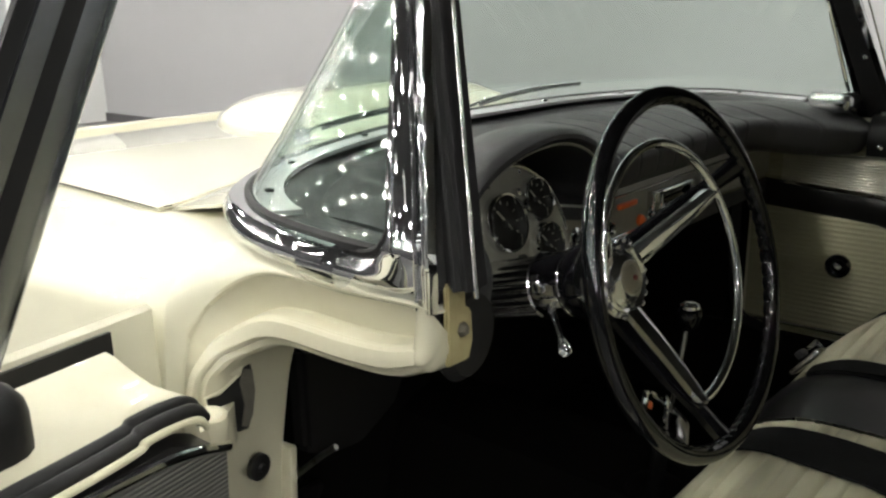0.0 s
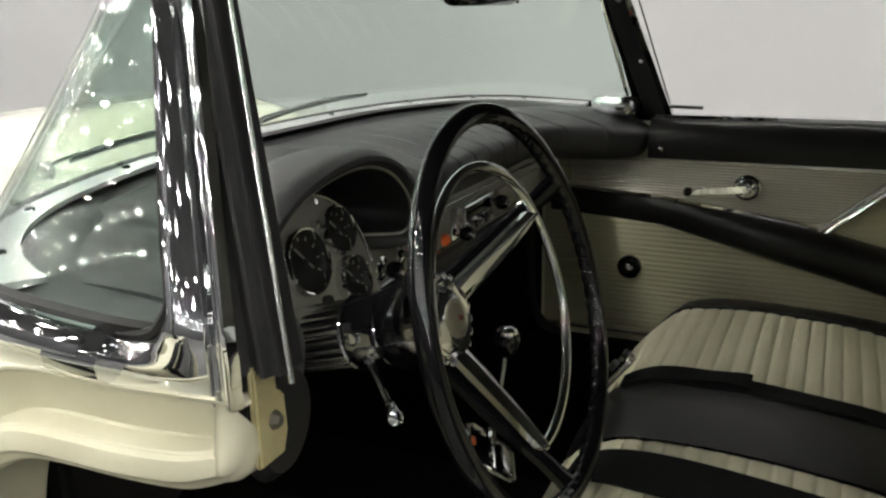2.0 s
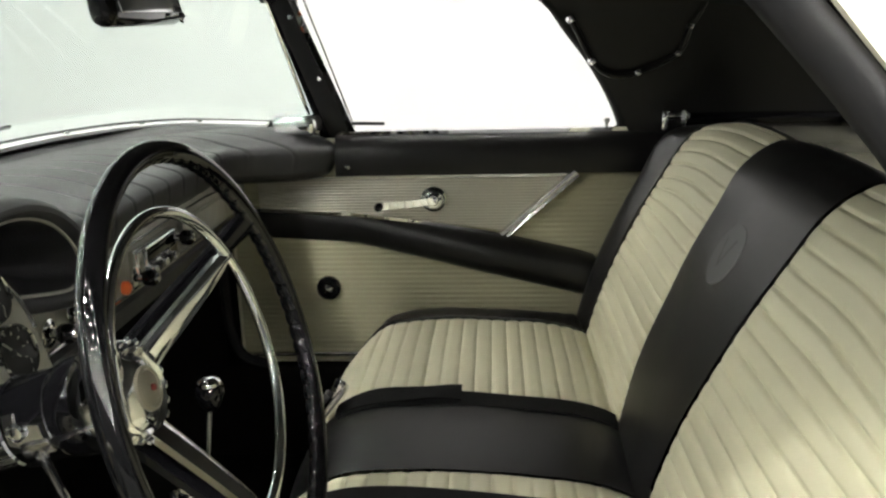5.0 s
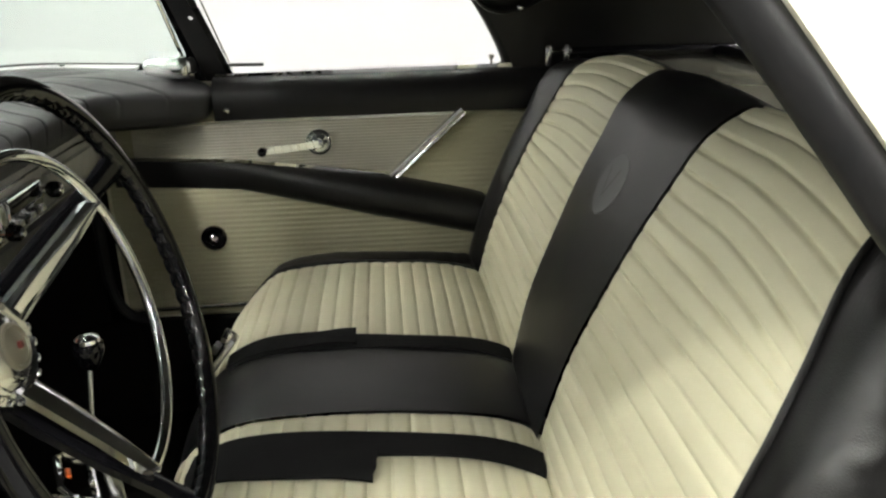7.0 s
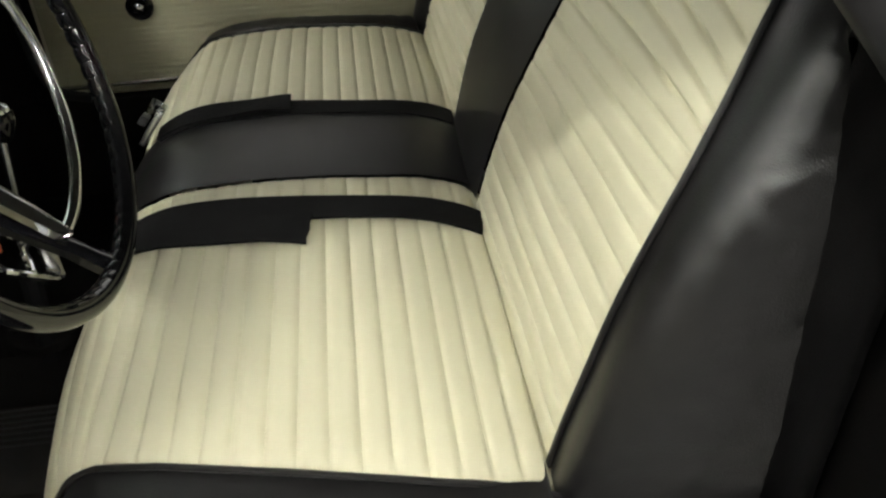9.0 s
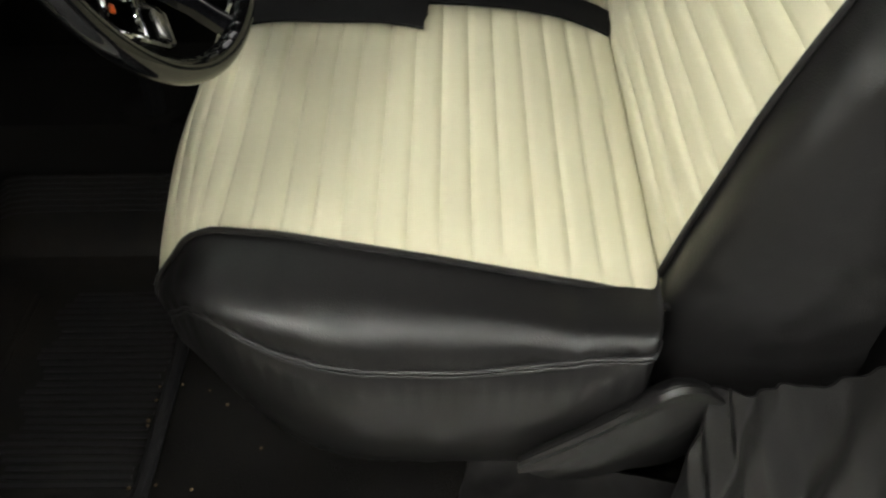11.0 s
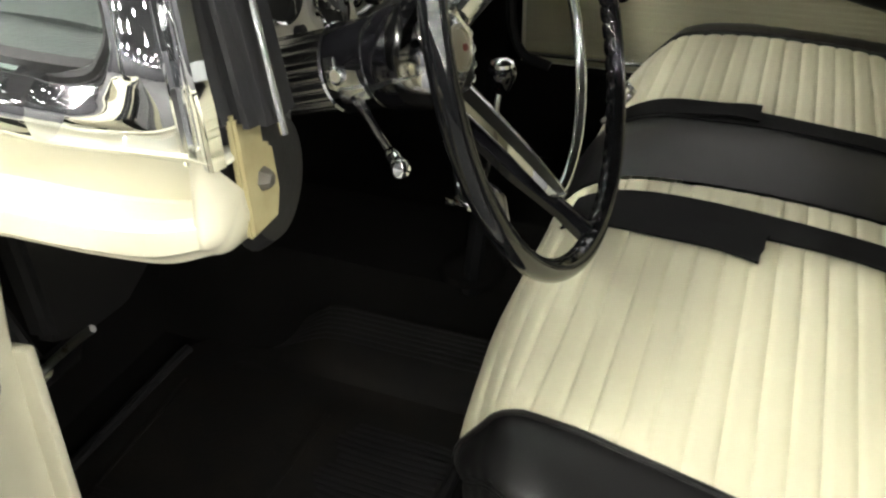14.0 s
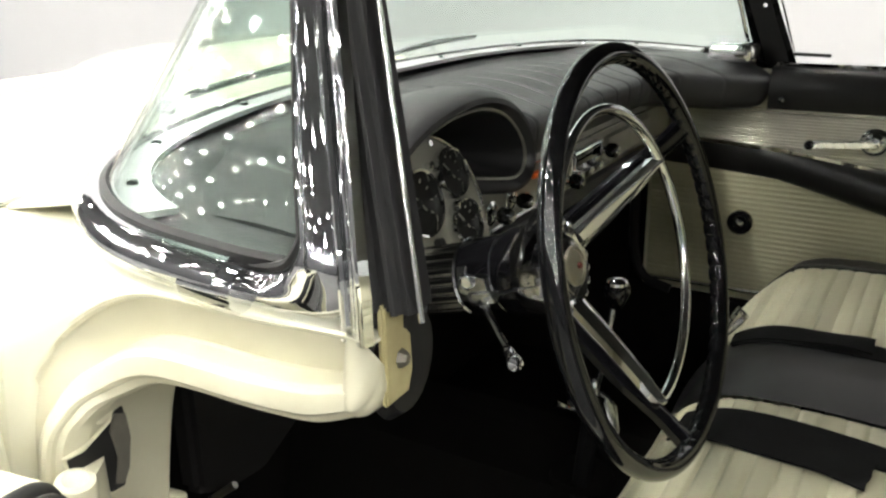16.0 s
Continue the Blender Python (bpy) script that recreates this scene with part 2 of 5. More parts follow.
def wall(name, size, at, material, label):
    return tagged(link(name, block(size, Matrix.Translation(at)), material, smooth=False), label, "wall", kind="structure")


tagged(link("floor", block((X1 - X0 + 1, Y1 - Y0 + 1, 0.2), Matrix.Translation(((X0 + X1) / 2, (Y0 + Y1) / 2, -0.1))), FLOOR, smooth=False), "polished dark grey concrete showroom floor", "floor", kind="structure")
tagged(link("ceiling", block((X1 - X0 + 1, Y1 - Y0 + 1, 0.2), Matrix.Translation(((X0 + X1) / 2, (Y0 + Y1) / 2, H + 0.1))), CEIL, smooth=False), "dark painted showroom ceiling", "ceiling", kind="structure")
wall("wall_north", (X1 - X0, 0.2, H), ((X0 + X1) / 2, Y1 + 0.1, H / 2), DARKWALL, "dark painted showroom wall")
wall("wall_return", (0.9, 0.2, H), (X1 - 0.45, 9.55, H / 2), WALLB, "white painted end of a showroom wall")
wall("wall_south", (X1 - X0, 0.2, H), ((X0 + X1) / 2, Y0 - 0.1, H / 2), DARKWALL, "dark painted showroom wall")
wall("wall_east", (0.2, Y1 - Y0, H), (X1 + 0.1, (Y0 + Y1) / 2, H / 2), WALL, "plain grey painted showroom wall")
wall("wall_west", (0.2, Y1 - Y0, H), (X0 - 0.1, (Y0 + Y1) / 2, H / 2), DARKWALL, "dark painted showroom wall")
tagged(link("baseboard", block((0.03, Y1 - Y0, 0.10), Matrix.Translation((X1 - 0.015, (Y0 + Y1) / 2, 0.05)), 0.005), SKIRT, smooth=False), "dark grey skirting along the wall", "baseboard", kind="structure")

# ceiling lamps in a grid
lamp0 = None
for i in range(11):
    for j in range(27):
        at = Matrix.Translation((X0 + 0.6 + i * 1.35, Y0 + 0.7 + j * 1.33, H - 0.12))
        if lamp0 is None:
            lamp0 = thing("ceiling_lamp", "small square white lamp hanging under the ceiling", "lamp", "ceiling lamps")
            part("housing", block((0.19, 0.19, 0.06), Matrix.Translation((0, 0, 0.05)), 0.01), WHITE, lamp0)
            part("diffuser", block((0.090, 0.090, 0.03), Matrix.Translation((0, 0, 0.005)), 0.006), LAMP, lamp0, "glowing white diffuser")
            part("rod", tube([(0, 0, 0.08), (0, 0, 0.12)], 0.012, 8), WHITE, lamp0)
            lamp0.matrix_basis = at
        else:
            copy_thing(lamp0, at)


# one longer, stronger tube lamp over the driver's side
tl = thing("tube_lamp", "long bright white tube lamp under the ceiling", "lamp", at=(-3.05, 2.15, H - 0.16))
part("housing", block((0.70, 0.20, 0.06), pose(0, 0, 0.07, 0, 0, 88), 0.012), WHITE, tl)
part("tube", block((0.62, 0.12, 0.05), pose(0, 0, 0.015, 0, 0, 88), 0.02, 3), emit("tube_light", (0.985, 0.975, 0.90), 400.0), tl, "glowing white tube")
part("rod", tube([(0, 0, 0.10), (0, 0, 0.16)], 0.012, 8), WHITE, tl)


# ---- the car: glass line and body ----
BASE = [(-0.700, 0.352, 0.938), (-0.712, 0.45, 0.944), (-0.700, 0.57, 0.952), (-0.635, 0.665, 0.962), (-0.50, 0.735, 0.970), (-0.27, 0.785, 0.976), (0.0, 0.80, 0.978)]
BASE = BASE + [(-x, y, z) for x, y, z in BASE[-2::-1]]
TOP = [(-0.588, 0.460, 1.285), (-0.575, 0.462, 1.289), (-0.550, 0.468, 1.295), (-0.49, 0.485, 1.303), (-0.39, 0.512, 1.311), (-0.21, 0.534, 1.318), (0.0, 0.54, 1.32)]
TOP = TOP + [(-x, y, z) for x, y, z in TOP[-2::-1]]
base_line, top_line = smooth_path(BASE, 73), smooth_path(TOP, 73)


def glass_point(i, v):
    a, b = base_line[i], top_line[i]
    k = v
    return Vector((mix(a.x, b.x, k), mix(a.y, b.y, k), mix(a.z, b.z, v)))


car = thing("car", "cream two-seat classic car with its driver's door open", "car")

glass = part("windshield", slab([[glass_point(i, v / 10) for i in range(73)] for v in range(11)], 0.005), GLASS, car, "green-tinted wraparound windshield")
glass.visible_shadow = False
# sealing rubber and chrome moulding under the glass
part("glass_seal", sweep([p + Vector((0, 0, -0.004)) for p in base_line], [(-0.005, -0.012), (0.006, -0.012), (0.006, 0.004), (0.001, 0.009), (-0.005, 0.006)]), RUBBER, glass)
mould = []
for p in base_line:
    d = Vector((p.x, 0.25 * (p.y - 0.1), 0)).normalized()
    if p.x < 0 and p.y < 0.425:
        continue
    mould.append(p + d * 0.014 + Vector((0, 0, -0.014)))
part("lower_moulding", sweep(mould, [(-0.010, -0.015), (-0.015, -0.009), (-0.016, 0.001), (-0.010, 0.010), (0.004, 0.014), (0.012, 0.012), (0.012, -0.017)]), CHROME, glass, "chrome moulding round the foot of the windshield")
part("moulding_clip", sweep([(-0.724, 0.466, 0.926), (-0.724, 0.441, 0.925), (-0.723, 0.418, 0.924)], [(-0.004, -0.018), (0.010, -0.017), (0.017, -0.010), (0.019, 0.0), (0.014, 0.010), (0.004, 0.017), (-0.004, 0.016)]), CHROME, glass, "chrome joint clip of the moulding")
part("header", sweep(top_line, [(-0.03, -0.03), (0.035, -0.03), (0.035, 0.03), (-0.03, 0.03)]), GLOSS, glass, "black windshield header rail")


def wall_x(z):
    """Outer face of the windshield post."""
    return 0.712 - 0.37 * max(0.0, z - 0.948)


def pillar(sx):
    """Windshield post: fluted chrome outside, black rubber behind; the far one shows its black inside."""
    def gl(z):
        return 0.390 + 0.245 * (z - 1.0)

    def ra(z):
        return max(0.341, 0.358 + 0.330 * (z - 1.0))

    def b2(z):
        return max(0.318, 0.336 + 0.320 * (z - 1.0))

    rows = []
    for k in range(25):
        z = 0.900 + 0.390 * k / 24
        x, yg, yr, yb = wall_x(z), gl(z), ra(z), b2(z)
        row = [(yg + 0.004, -0.030), (yr + 0.004, -0.010), (yr + 0.001, 0.003), (yr - 0.0005, 0.0075), (yr - 0.003, 0.0085), (yr - 0.0055, 0.0075), (yr - 0.0065, 0.0035), (yr - 0.0085, 0.0035), (yr - 0.0095, 0.0065)]
        row += [(mix(yr - 0.011, yb + 0.002, q / 4), 0.0065 + 0.0035 * q / 4 + 0.0012 * math.sin(math.pi * q / 4)) for q in range(5)]
        row += [(yb, 0.002), (yb + 0.022, -0.030)]
        rows.append([(sx * (x + o), y, z) for y, o in row])
    post = part("windshield_post", loft(rows, close=True, cap=True), CHROME if sx < 0 else GLOSS, car, "fluted chrome windshield post" if sx < 0 else "glossy black inner windshield post")
    # broad rounded band that sweeps round the corner into the moulding
    inner = smooth_path([(0, gl(z) - 0.003, z) for z in (1.29, 1.20, 1.12, 1.05, 1.0)] + [(0, 0.3790, 0.974), (0, 0.3765, 0.957), (0, 0.388, 0.941), (0, 0.412, 0.935), (0, 0.440, 0.937), (0, 0.466, 0.938)], 61)
    outer = smooth_path([(0, ra(z) + 0.0005, z) for z in (1.29, 1.20, 1.12, 1.05, 1.0)] + [(0, 0.3480, 0.968), (0, 0.3400, 0.930), (0, 0.352, 0.911), (0, 0.390, 0.909), (0, 0.430, 0.909), (0, 0.466, 0.911)], 61)
    rows = []
    for i, (a, b) in enumerate(zip(inner, outer)):
        low = ease((i - 38) / 12)
        row = []
        for q in range(13):
            v = q / 12
            p = a.lerp(b, v)
            o = mix(0.012 * (1 - v) ** 0.8 * min(1.0, v * 9) + 0.004 * math.sin(math.pi * v), 0.003 + 0.013 * math.sin(math.pi * v * 0.86) ** 0.8, low)
            row.append(Vector((sx * (wall_x(p.z) - 0.001 + o), p.y, p.z)))
        rows.append(row)
    part("post_band", skin(rows, (-sx * 0.004, 0, 0)), CHROME if sx < 0 else GLOSS, post, "broad chrome band round the glass corner", angle=50)
    lip = [p + Vector((sx * (wall_x(p.z) - 0.0005), 0.002, 0.001)) for p in inner]
    part("corner_rubber", tube(lip, 0.0048, 8), RUBBER, post, "black rubber round the glass corner")
    rows = []
    for k in range(9):
        p = Vector((sx * 0.682, 0.318, 0.917)).lerp(Vector((sx * 0.588, 0.437, 1.28)), k / 8)
        rows.append([p + Vector((sx * b, a, 0)) for a, b in [(0.030, -0.018), (0.026, 0.016), (0.014, 0.020), (0.006, 0.022), (0.003, 0.016), (-0.002, 0.016), (-0.006, 0.021), (-0.009, 0.020), (-0.011, 0.014), (-0.016, 0.014), (-0.018, 0.006), (-0.016, -0.014), (-0.006, -0.020)]])
    part("post_rubber", loft(rows, close=True, cap=True), RUBBER, post, "black rubber sealing strip")
    part("post_edge", tube([(sx * 0.692, 0.295, 0.912), (sx * 0.646, 0.350, 1.10), (sx * 0.599, 0.404, 1.28)], 0.0022, 8), DULL, post, "thin chrome edge strip")
    if sx > 0:
        part("frame_strip", sweep([(0.655, 0.298, 0.925), (0.600, 0.366, 1.12), (0.555, 0.425, 1.29)], [(-0.004, -0.006), (0.004, -0.006), (0.004, 0.006), (-0.004, 0.006)], up=(0, 1, 0)), CHROME, post, "chrome window frame strip")
        part("glass_strip", tube([(0.672, 0.385, 0.94), (0.620, 0.428, 1.12), (0.575, 0.470, 1.29)], 0.004, 8), CHROME, post, "thin chrome strip along the glass")
    for z in (1.04, 1.16):
        part("screw", lathe([(0, 0.004), (0.004, 0.004), (0.006, 0.001), (0.006, -0.004)], 10, axes(Vector((sx * (wall_x(z) - 0.046), ra(z) - 0.012, z)), Vector((0, 1, 0)), Vector((0, 0, sx)), Vector((-sx, 0, 0)))), CHROME, post)
    return post


pillar(-1)
pillar(1)


def body_top(x, y):
    """Height of the hood line: level at the cowl, then falling away to the front."""
    if y < 0.95:
        z = lerp1([(0.3, 0.937), (0.6, 0.943), (0.8, 0.946), (0.95, 0.948)], y)
    else:
        d = min(y - 0.95, 1.15)
        z = 0.948 + 0.0192 * d - 0.1208 * d * d - 0.22 * max(0.0, y - 2.10)
    return z - 0.024 * min(1.0, abs(x) / 0.69) ** 4


E1 = [(-0.722, 0.334, 0.9045), (-0.725, 0.368, 0.904), (-0.728, 0.42, 0.902), (-0.735, 0.520, 0.902), (-0.752, 0.582, 0.872), (-0.775, 0.604, 0.834), (-0.792, 0.613, 0.775), (-0.800, 0.616, 0.62), (-0.800, 0.616, 0.30)]


def body_side(sx):
    """Outer skin of one side ahead of the door: cowl side and fender, down to the door opening's edge."""
    rows = []
    ys = [0.322 + 0.294 * k / 26 for k in range(27)] + [0.617 + 1.95 * (k / 24) ** 1.2 for k in range(25)]
    edge = [(y, -x, z) for x, y, z in smooth_path(E1[:7], 60)]
    for y in ys:
        zt = body_top(0.69, y) - 0.002 - 0.012 * ease((0.45 - y) / 0.12)
        xin = lerp1([(0.3, 0.690), (0.45, 0.700), (0.60, 0.685), (0.66, 0.655), (0.72, 0.61), (0.8, 0.60), (2.6, 0.60)], y)
        if y < 0.613:
            xo, zb = lerp1([(e[0], e[1]) for e in edge], y), lerp1([(e[0], e[2]) for e in edge], y)
        else:
            xo, zb = lerp1([(0.613, 0.792), (0.7, 0.822), (0.9, 0.845), (1.5, 0.862), (2.6, 0.84)], y), 0.26
        row = []
        zm = max(zb, zt - 0.075)
        for j in range(15):
            th = math.pi / 2 * j / 14
            row.append((sx * mix(xin, xo, math.sin(th) ** 0.9), y, zt - (zt - zm) * (1 - math.cos(th) ** 0.9)))
        for j in range(1, 9):
            z = mix(zm, zb, j / 8)
            row.append((sx * (xo + 0.02 * math.sin(math.pi * j / 8) * min(1, (zm - zb) / 0.3)), y, z))
        rows.append(row)
    return part("fender", skin(rows, (-sx * 0.004, 0, -0.003)), PAINT, car, "cream painted front fender and cowl side")


body_side(-1)
body_side(1)

# hood with its raised scoop and cowl panel under the windshield
rows = []
for k in range(26):
    y = 0.772 + 1.778 * k / 25
    row = []
    for j in range(33):
        u = -1 + 2 * j / 32
        x = u * 0.685
        yy = y + (0.08 * (1 - u * u) + 0.02 * abs(u) ** 24) * (1 - k / 25)
        z = body_top(x, yy) - 0.001
        row.append((x, yy, z))
    rows.append(row)
hood = part("hood", slab(rows, 0.004), PAINT, car, "cream painted hood")
rows = []
for k in range(33):
    u = math.sin(math.pi / 2 * k / 32)
    y = 0.93 + 0.53 * u
    w, h = 0.012 + 0.285 * (1 - u**3.2) ** 0.5, 0.068 * (1 - u**4) ** 0.5 * min(1.0, k / 4) ** 0.5
    rows.append([(w * math.sin(math.pi / 2 * (-1 + j / 14)), y, body_top(0, y) - 0.006 + (h + 0.004) * (1 - abs(math.sin(math.pi / 2 * (-1 + j / 14))) ** 3.2) ** 0.5) for j in range(29)])
part("hood_scoop", loft(rows), PAINT, hood, "raised cream air scoop")
rows = []
for j in range(41):
    u = -1 + 2 * j / 40
    x = u * 0.67
    ya = 0.815 - 0.15 * abs(u) ** 3
    yb = 0.772 + 0.08 * (1 - u * u) + 0.010
    rows.append([(x, mix(ya, yb, v / 4), mix(0.957 - 0.016 * abs(u) ** 4, body_top(x, yb) - 0.0035, v / 4)) for v in range(5)])
part("cowl_panel", slab(rows, 0.004), PAINT, car, "cream cowl panel below the windshield")


seam = [(-0.6865, 2.4 - 0.08 * k, body_top(0.69, 2.4 - 0.08 * k) - 0.001) for k in range(20)] + [(-0.684, 0.800, 0.9205), (-0.672, 0.783, 0.9235)]
part("panel_gap", tube(seam, 0.0009, 6), BLACK, car, "dark panel gap round the hood")


def wiper(x):
    """Thin blade in its bridge, with a slim arm and a chrome pivot."""
    w = part("wiper_arm", tube(smooth_path([(x, 0.832, 0.978), (x + 0.05, 0.818, 0.990), (x + 0.20, 0.806, 1.004)], 12), 0.003, 8), DARKCHROME, car, "slim wiper arm")
    part("pivot", lathe([(0.012, -0.012), (0.012, 0.004), (0.008, 0.009), (0, 0.010)], 16, pose(x, 0.834, 0.976)), CHROME, w)
    part("wiper_blade", tube(smooth_path([(x + 0.02, 0.812, 0.984), (x + 0.10, 0.808, 0.993), (x + 0.22, 0.804, 0.998), (x + 0.33, 0.800, 0.998)], 20), 0.0022, 8, squash=2.2), RUBBER, w, "thin black wiper blade")
    part("bridge", tube(smooth_path([(x + 0.07, 0.810, 0.995), (x + 0.18, 0.806, 1.003), (x + 0.30, 0.801, 1.002)], 12), 0.002, 6), DARKCHROME, w)


wiper(-0.05)
wiper(-0.42)

# front edge of the door opening: recessed ledge, beak and hinge post
LEAN = [0, 0, 0, 8, 35, 60, 82, 90, 90]
NARROW = [0.82, 0.98, 1.0, 1.0, 0.9, 0.72, 0.60, 0.56, 0.56]
STEP = [(-0.001, -0.002), (0.001, 0.001), (0.006, 0.003), (0.010, 0.012), (0.018, 0.034), (0.020, 0.039), (0.017, 0.0415), (-0.003, 0.043), (-0.0065, 0.0455), (-0.008, 0.053), (-0.0075, 0.061), (-0.004, 0.0645), (0.001, 0.0655), (0.002, 0.069), (0.004, 0.073), (0.012, 0.0765), (0.030, 0.078)]
curves = []
for dx, dn in STEP:
    curves.append(smooth_path([(x + dx * (0.5 + 0.5 * w), y - w * dn * math.sin(radians(a)), z - w * dn * math.cos(radians(a))) for (x, y, z), a, w in zip(E1, LEAN, NARROW)], 60))
inner = smooth_path([(-0.682, 0.340, 0.852), (-0.676, 0.372, 0.833), (-0.668, 0.42, 0.830), (-0.664, 0.50, 0.828), (-0.664, 0.54, 0.815), (-0.664, 0.575, 0.79), (-0.674, 0.588, 0.72), (-0.688, 0.592, 0.60), (-0.702, 0.600, 0.30)], 60)
rows = []
for i in range(60):
    a, b = curves[-1][i], inner[i]
    rows.append([c[i] for c in curves] + [a.lerp(b, q / 4) + Vector((0, 0.004, 0.003)) * math.sin(math.pi * q / 4) for q in range(1, 5)])
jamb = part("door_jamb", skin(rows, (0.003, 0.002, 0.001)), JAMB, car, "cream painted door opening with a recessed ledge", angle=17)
rows = [[rows[0][i].copy() for i in [0, 1] + list(range(8, len(rows[0])))]]
mid = Vector((-0.702, 0.334, 0.880))
for k in range(1, 8):
    th = math.pi / 2 * k / 7
    rows.append([mid + (p - mid) * max(math.cos(th) ** 0.55, 0.03) + Vector((0, -0.014 * math.sin(th), 0)) for p in rows[0]])
part("beak_end", skin(rows, (0.002, 0.003, 0)), JAMB, jamb, angle=75)
# plate with bolt and rubber behind the beak
part("post_plate", poly([(-0.022, -0.030), (0.012, -0.034), (0.020, -0.018), (0.018, 0.012), (0.008, 0.018), (0.008, 0.045), (-0.022, 0.045)], 0.006, axes(Vector((-0.680, 0.328, 0.876)), Vector((1, 0.15, 0)).normalized(), Vector((0, 0, 1)), Vector((0.15, -1, 0)).normalized()), 0.002), OLDCREAM, jamb, "bare yellowed mounting plate")
part("bolt", lathe([(0, 0.006), (0.004, 0.0055), (0.006, 0.003), (0.007, 0.0), (0.007, -0.004)], 6, axes(Vector((-0.680, 0.321, 0.875)), Vector((1, 0.15, 0)).normalized(), Vector((0, 0, 1)), Vector((0.15, -1, 0)).normalized())), mat("grey_steel", (0.13, 0.12, 0.10), 0.55, 0.5, dirt=0.5, dirt_scale=60, grain="noise"), jamb, "grey bolt")
part("post_gasket", lathe([(0.0, 0.010), (0.038, 0.010), (0.046, 0.0), (0.038, -0.012), (0, -0.012)], 28, axes(Vector((-0.652, 0.342, 0.858)), Vector((1, 0.15, 0)).normalized(), Vector((0, 0, 1)), Vector((0.15, -1, 0)).normalized())), RUBBER, jamb, "black rubber gasket")
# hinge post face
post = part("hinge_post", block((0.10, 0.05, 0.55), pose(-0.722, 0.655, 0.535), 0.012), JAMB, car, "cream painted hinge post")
pm = axes(Vector((-0.745, 0.5690, 0.752)), Vector((0.99, 0.14, 0)).normalized(), Vector((0, 0, 1)), Vector((0.14, -0.99, 0)).normalized())
pocket = [(-0.046, 0.026), (-0.028, 0.024), (0.002, 0.034), (0.007, 0.046), (0.017, 0.040), (0.019, 0.015), (0.013, -0.016), (0.006, -0.030), (-0.008, -0.028), (-0.030, -0.012), (-0.044, 0.006)]
# no real recess: a black plate stands in for the shade inside
part("hinge_pocket_shade", poly(pocket, 0.002, pm), BLACK, post, "flat black plate for the shaded opening round the hinge")
part("pocket_plate", poly([(-0.002, 0.026), (0.004, 0.040), (0.015, 0.036), (0.0165, 0.012), (0.011, -0.014), (0.004, -0.026), (-0.004, -0.022), (0.002, 0.0)], 0.002, pm @ pose(0, 0, 0.0022, 0, -8, 0), 0.0006), mat("grey_metal", (0.16, 0.15, 0.13), 0.5, 0.4, bump=0.2, scale=60, grain="noise", dirt=0.5, dirt_scale=40), post, "grey metal plate inside the opening")
part("pocket_rim", tube([pm @ Vector((x, y, 0.0)) for x, y in pocket], 0.0024, 6, closed=True), JAMB, post)
part("hinge_arm", sweep(smooth_path([(-0.760, 0.575, 0.742), (-0.775, 0.560, 0.744), (-0.80, 0.546, 0.746), (-0.840, 0.532, 0.747)], 14), [(-0.010, -0.022), (0.006, -0.024), (0.011, -0.014), (0.011, 0.012), (0.006, 0.019), (-0.010, 0.018)]), JAMB, post, "cream painted door hinge")
part("hinge_pin", lathe([(0.013, -0.034), (0.0165, -0.030), (0.0165, 0.016), (0.0145, 0.021), (0.010, 0.0225), (0.0085, 0.021), (0, 0.020)], 22, pose(-0.797, 0.546, 0.750, 12, 0, 0)), JAMB, post, "rounded hinge knuckle")
part("boss", lathe([(0.014, -0.003), (0.014, 0.002), (0.012, 0.004), (0, 0.005)], 20, pm @ Matrix.Translation((-0.006, 0.049, 0))), JAMB, post)
part("plug", lathe([(0.015, -0.003), (0.015, 0.003), (0.010, 0.005), (0.005, 0.004), (0.004, 0.008), (0, 0.008)], 20, pm @ Matrix.Translation((0.013, -0.078, 0.004))), RUBBER, post, "black rubber plug")
part("lower_flange", block((0.012, 0.024, 0.36), pose(-0.688, 0.588, 0.49, 0, 4, 8), 0.004), JAMB, post)
# kick panel and sill
part("kick_panel", poly([(-0.075, 0.115), (0.11, 0.10), (0.14, 0.065), (0.13, 0.01), (0.10, -0.030), (0.03, -0.055), (-0.03, -0.045), (-0.075, -0.02)], 0.03, axes(Vector((-0.565, 0.640, 0.655)), Vector((1, 0.12, 0)).normalized(), Vector((0, 0, 1)), Vector((0.12, -1, 0)).normalized()), 0.008), VBLACK, car, "black kick panel below the dashboard")
pull = part("brake_handle", tube(smooth_path([(-0.626, 0.648, 0.580), (-0.622, 0.622, 0.604), (-0.618, 0.598, 0.626), (-0.612, 0.578, 0.642)], 12), 0.004, 10), mat("tarnished_metal", (0.40, 0.395, 0.37), 0.28, 1.0, dirt=0.4, dirt_scale=50, grain="noise"), car, "tarnished metal parking brake pull")
part("grip", tube([(-0.628, 0.656, 0.572), (-0.625, 0.642, 0.586)], 0.010, 10), CHROME, pull)
sill = part("sill", block((0.11, 1.25, 0.12), pose(-0.745, 0.13, 0.235), 0.02, 3), JAMB, car, "cream painted door sill")
part("sill_plate", block((0.075, 1.15, 0.006), pose(-0.735, 0.13, 0.299), 0.002), ribbed("ribbed_aluminium", (0.6, 0.6, 0.57), 0.3, "X", 0.006, metal=1.0), sill, "ribbed aluminium sill plate")
part("sill_edge", tube([(-0.690, -0.45, 0.298), (-0.690, 0.70, 0.298)], 0.007, 8), DULL, sill)

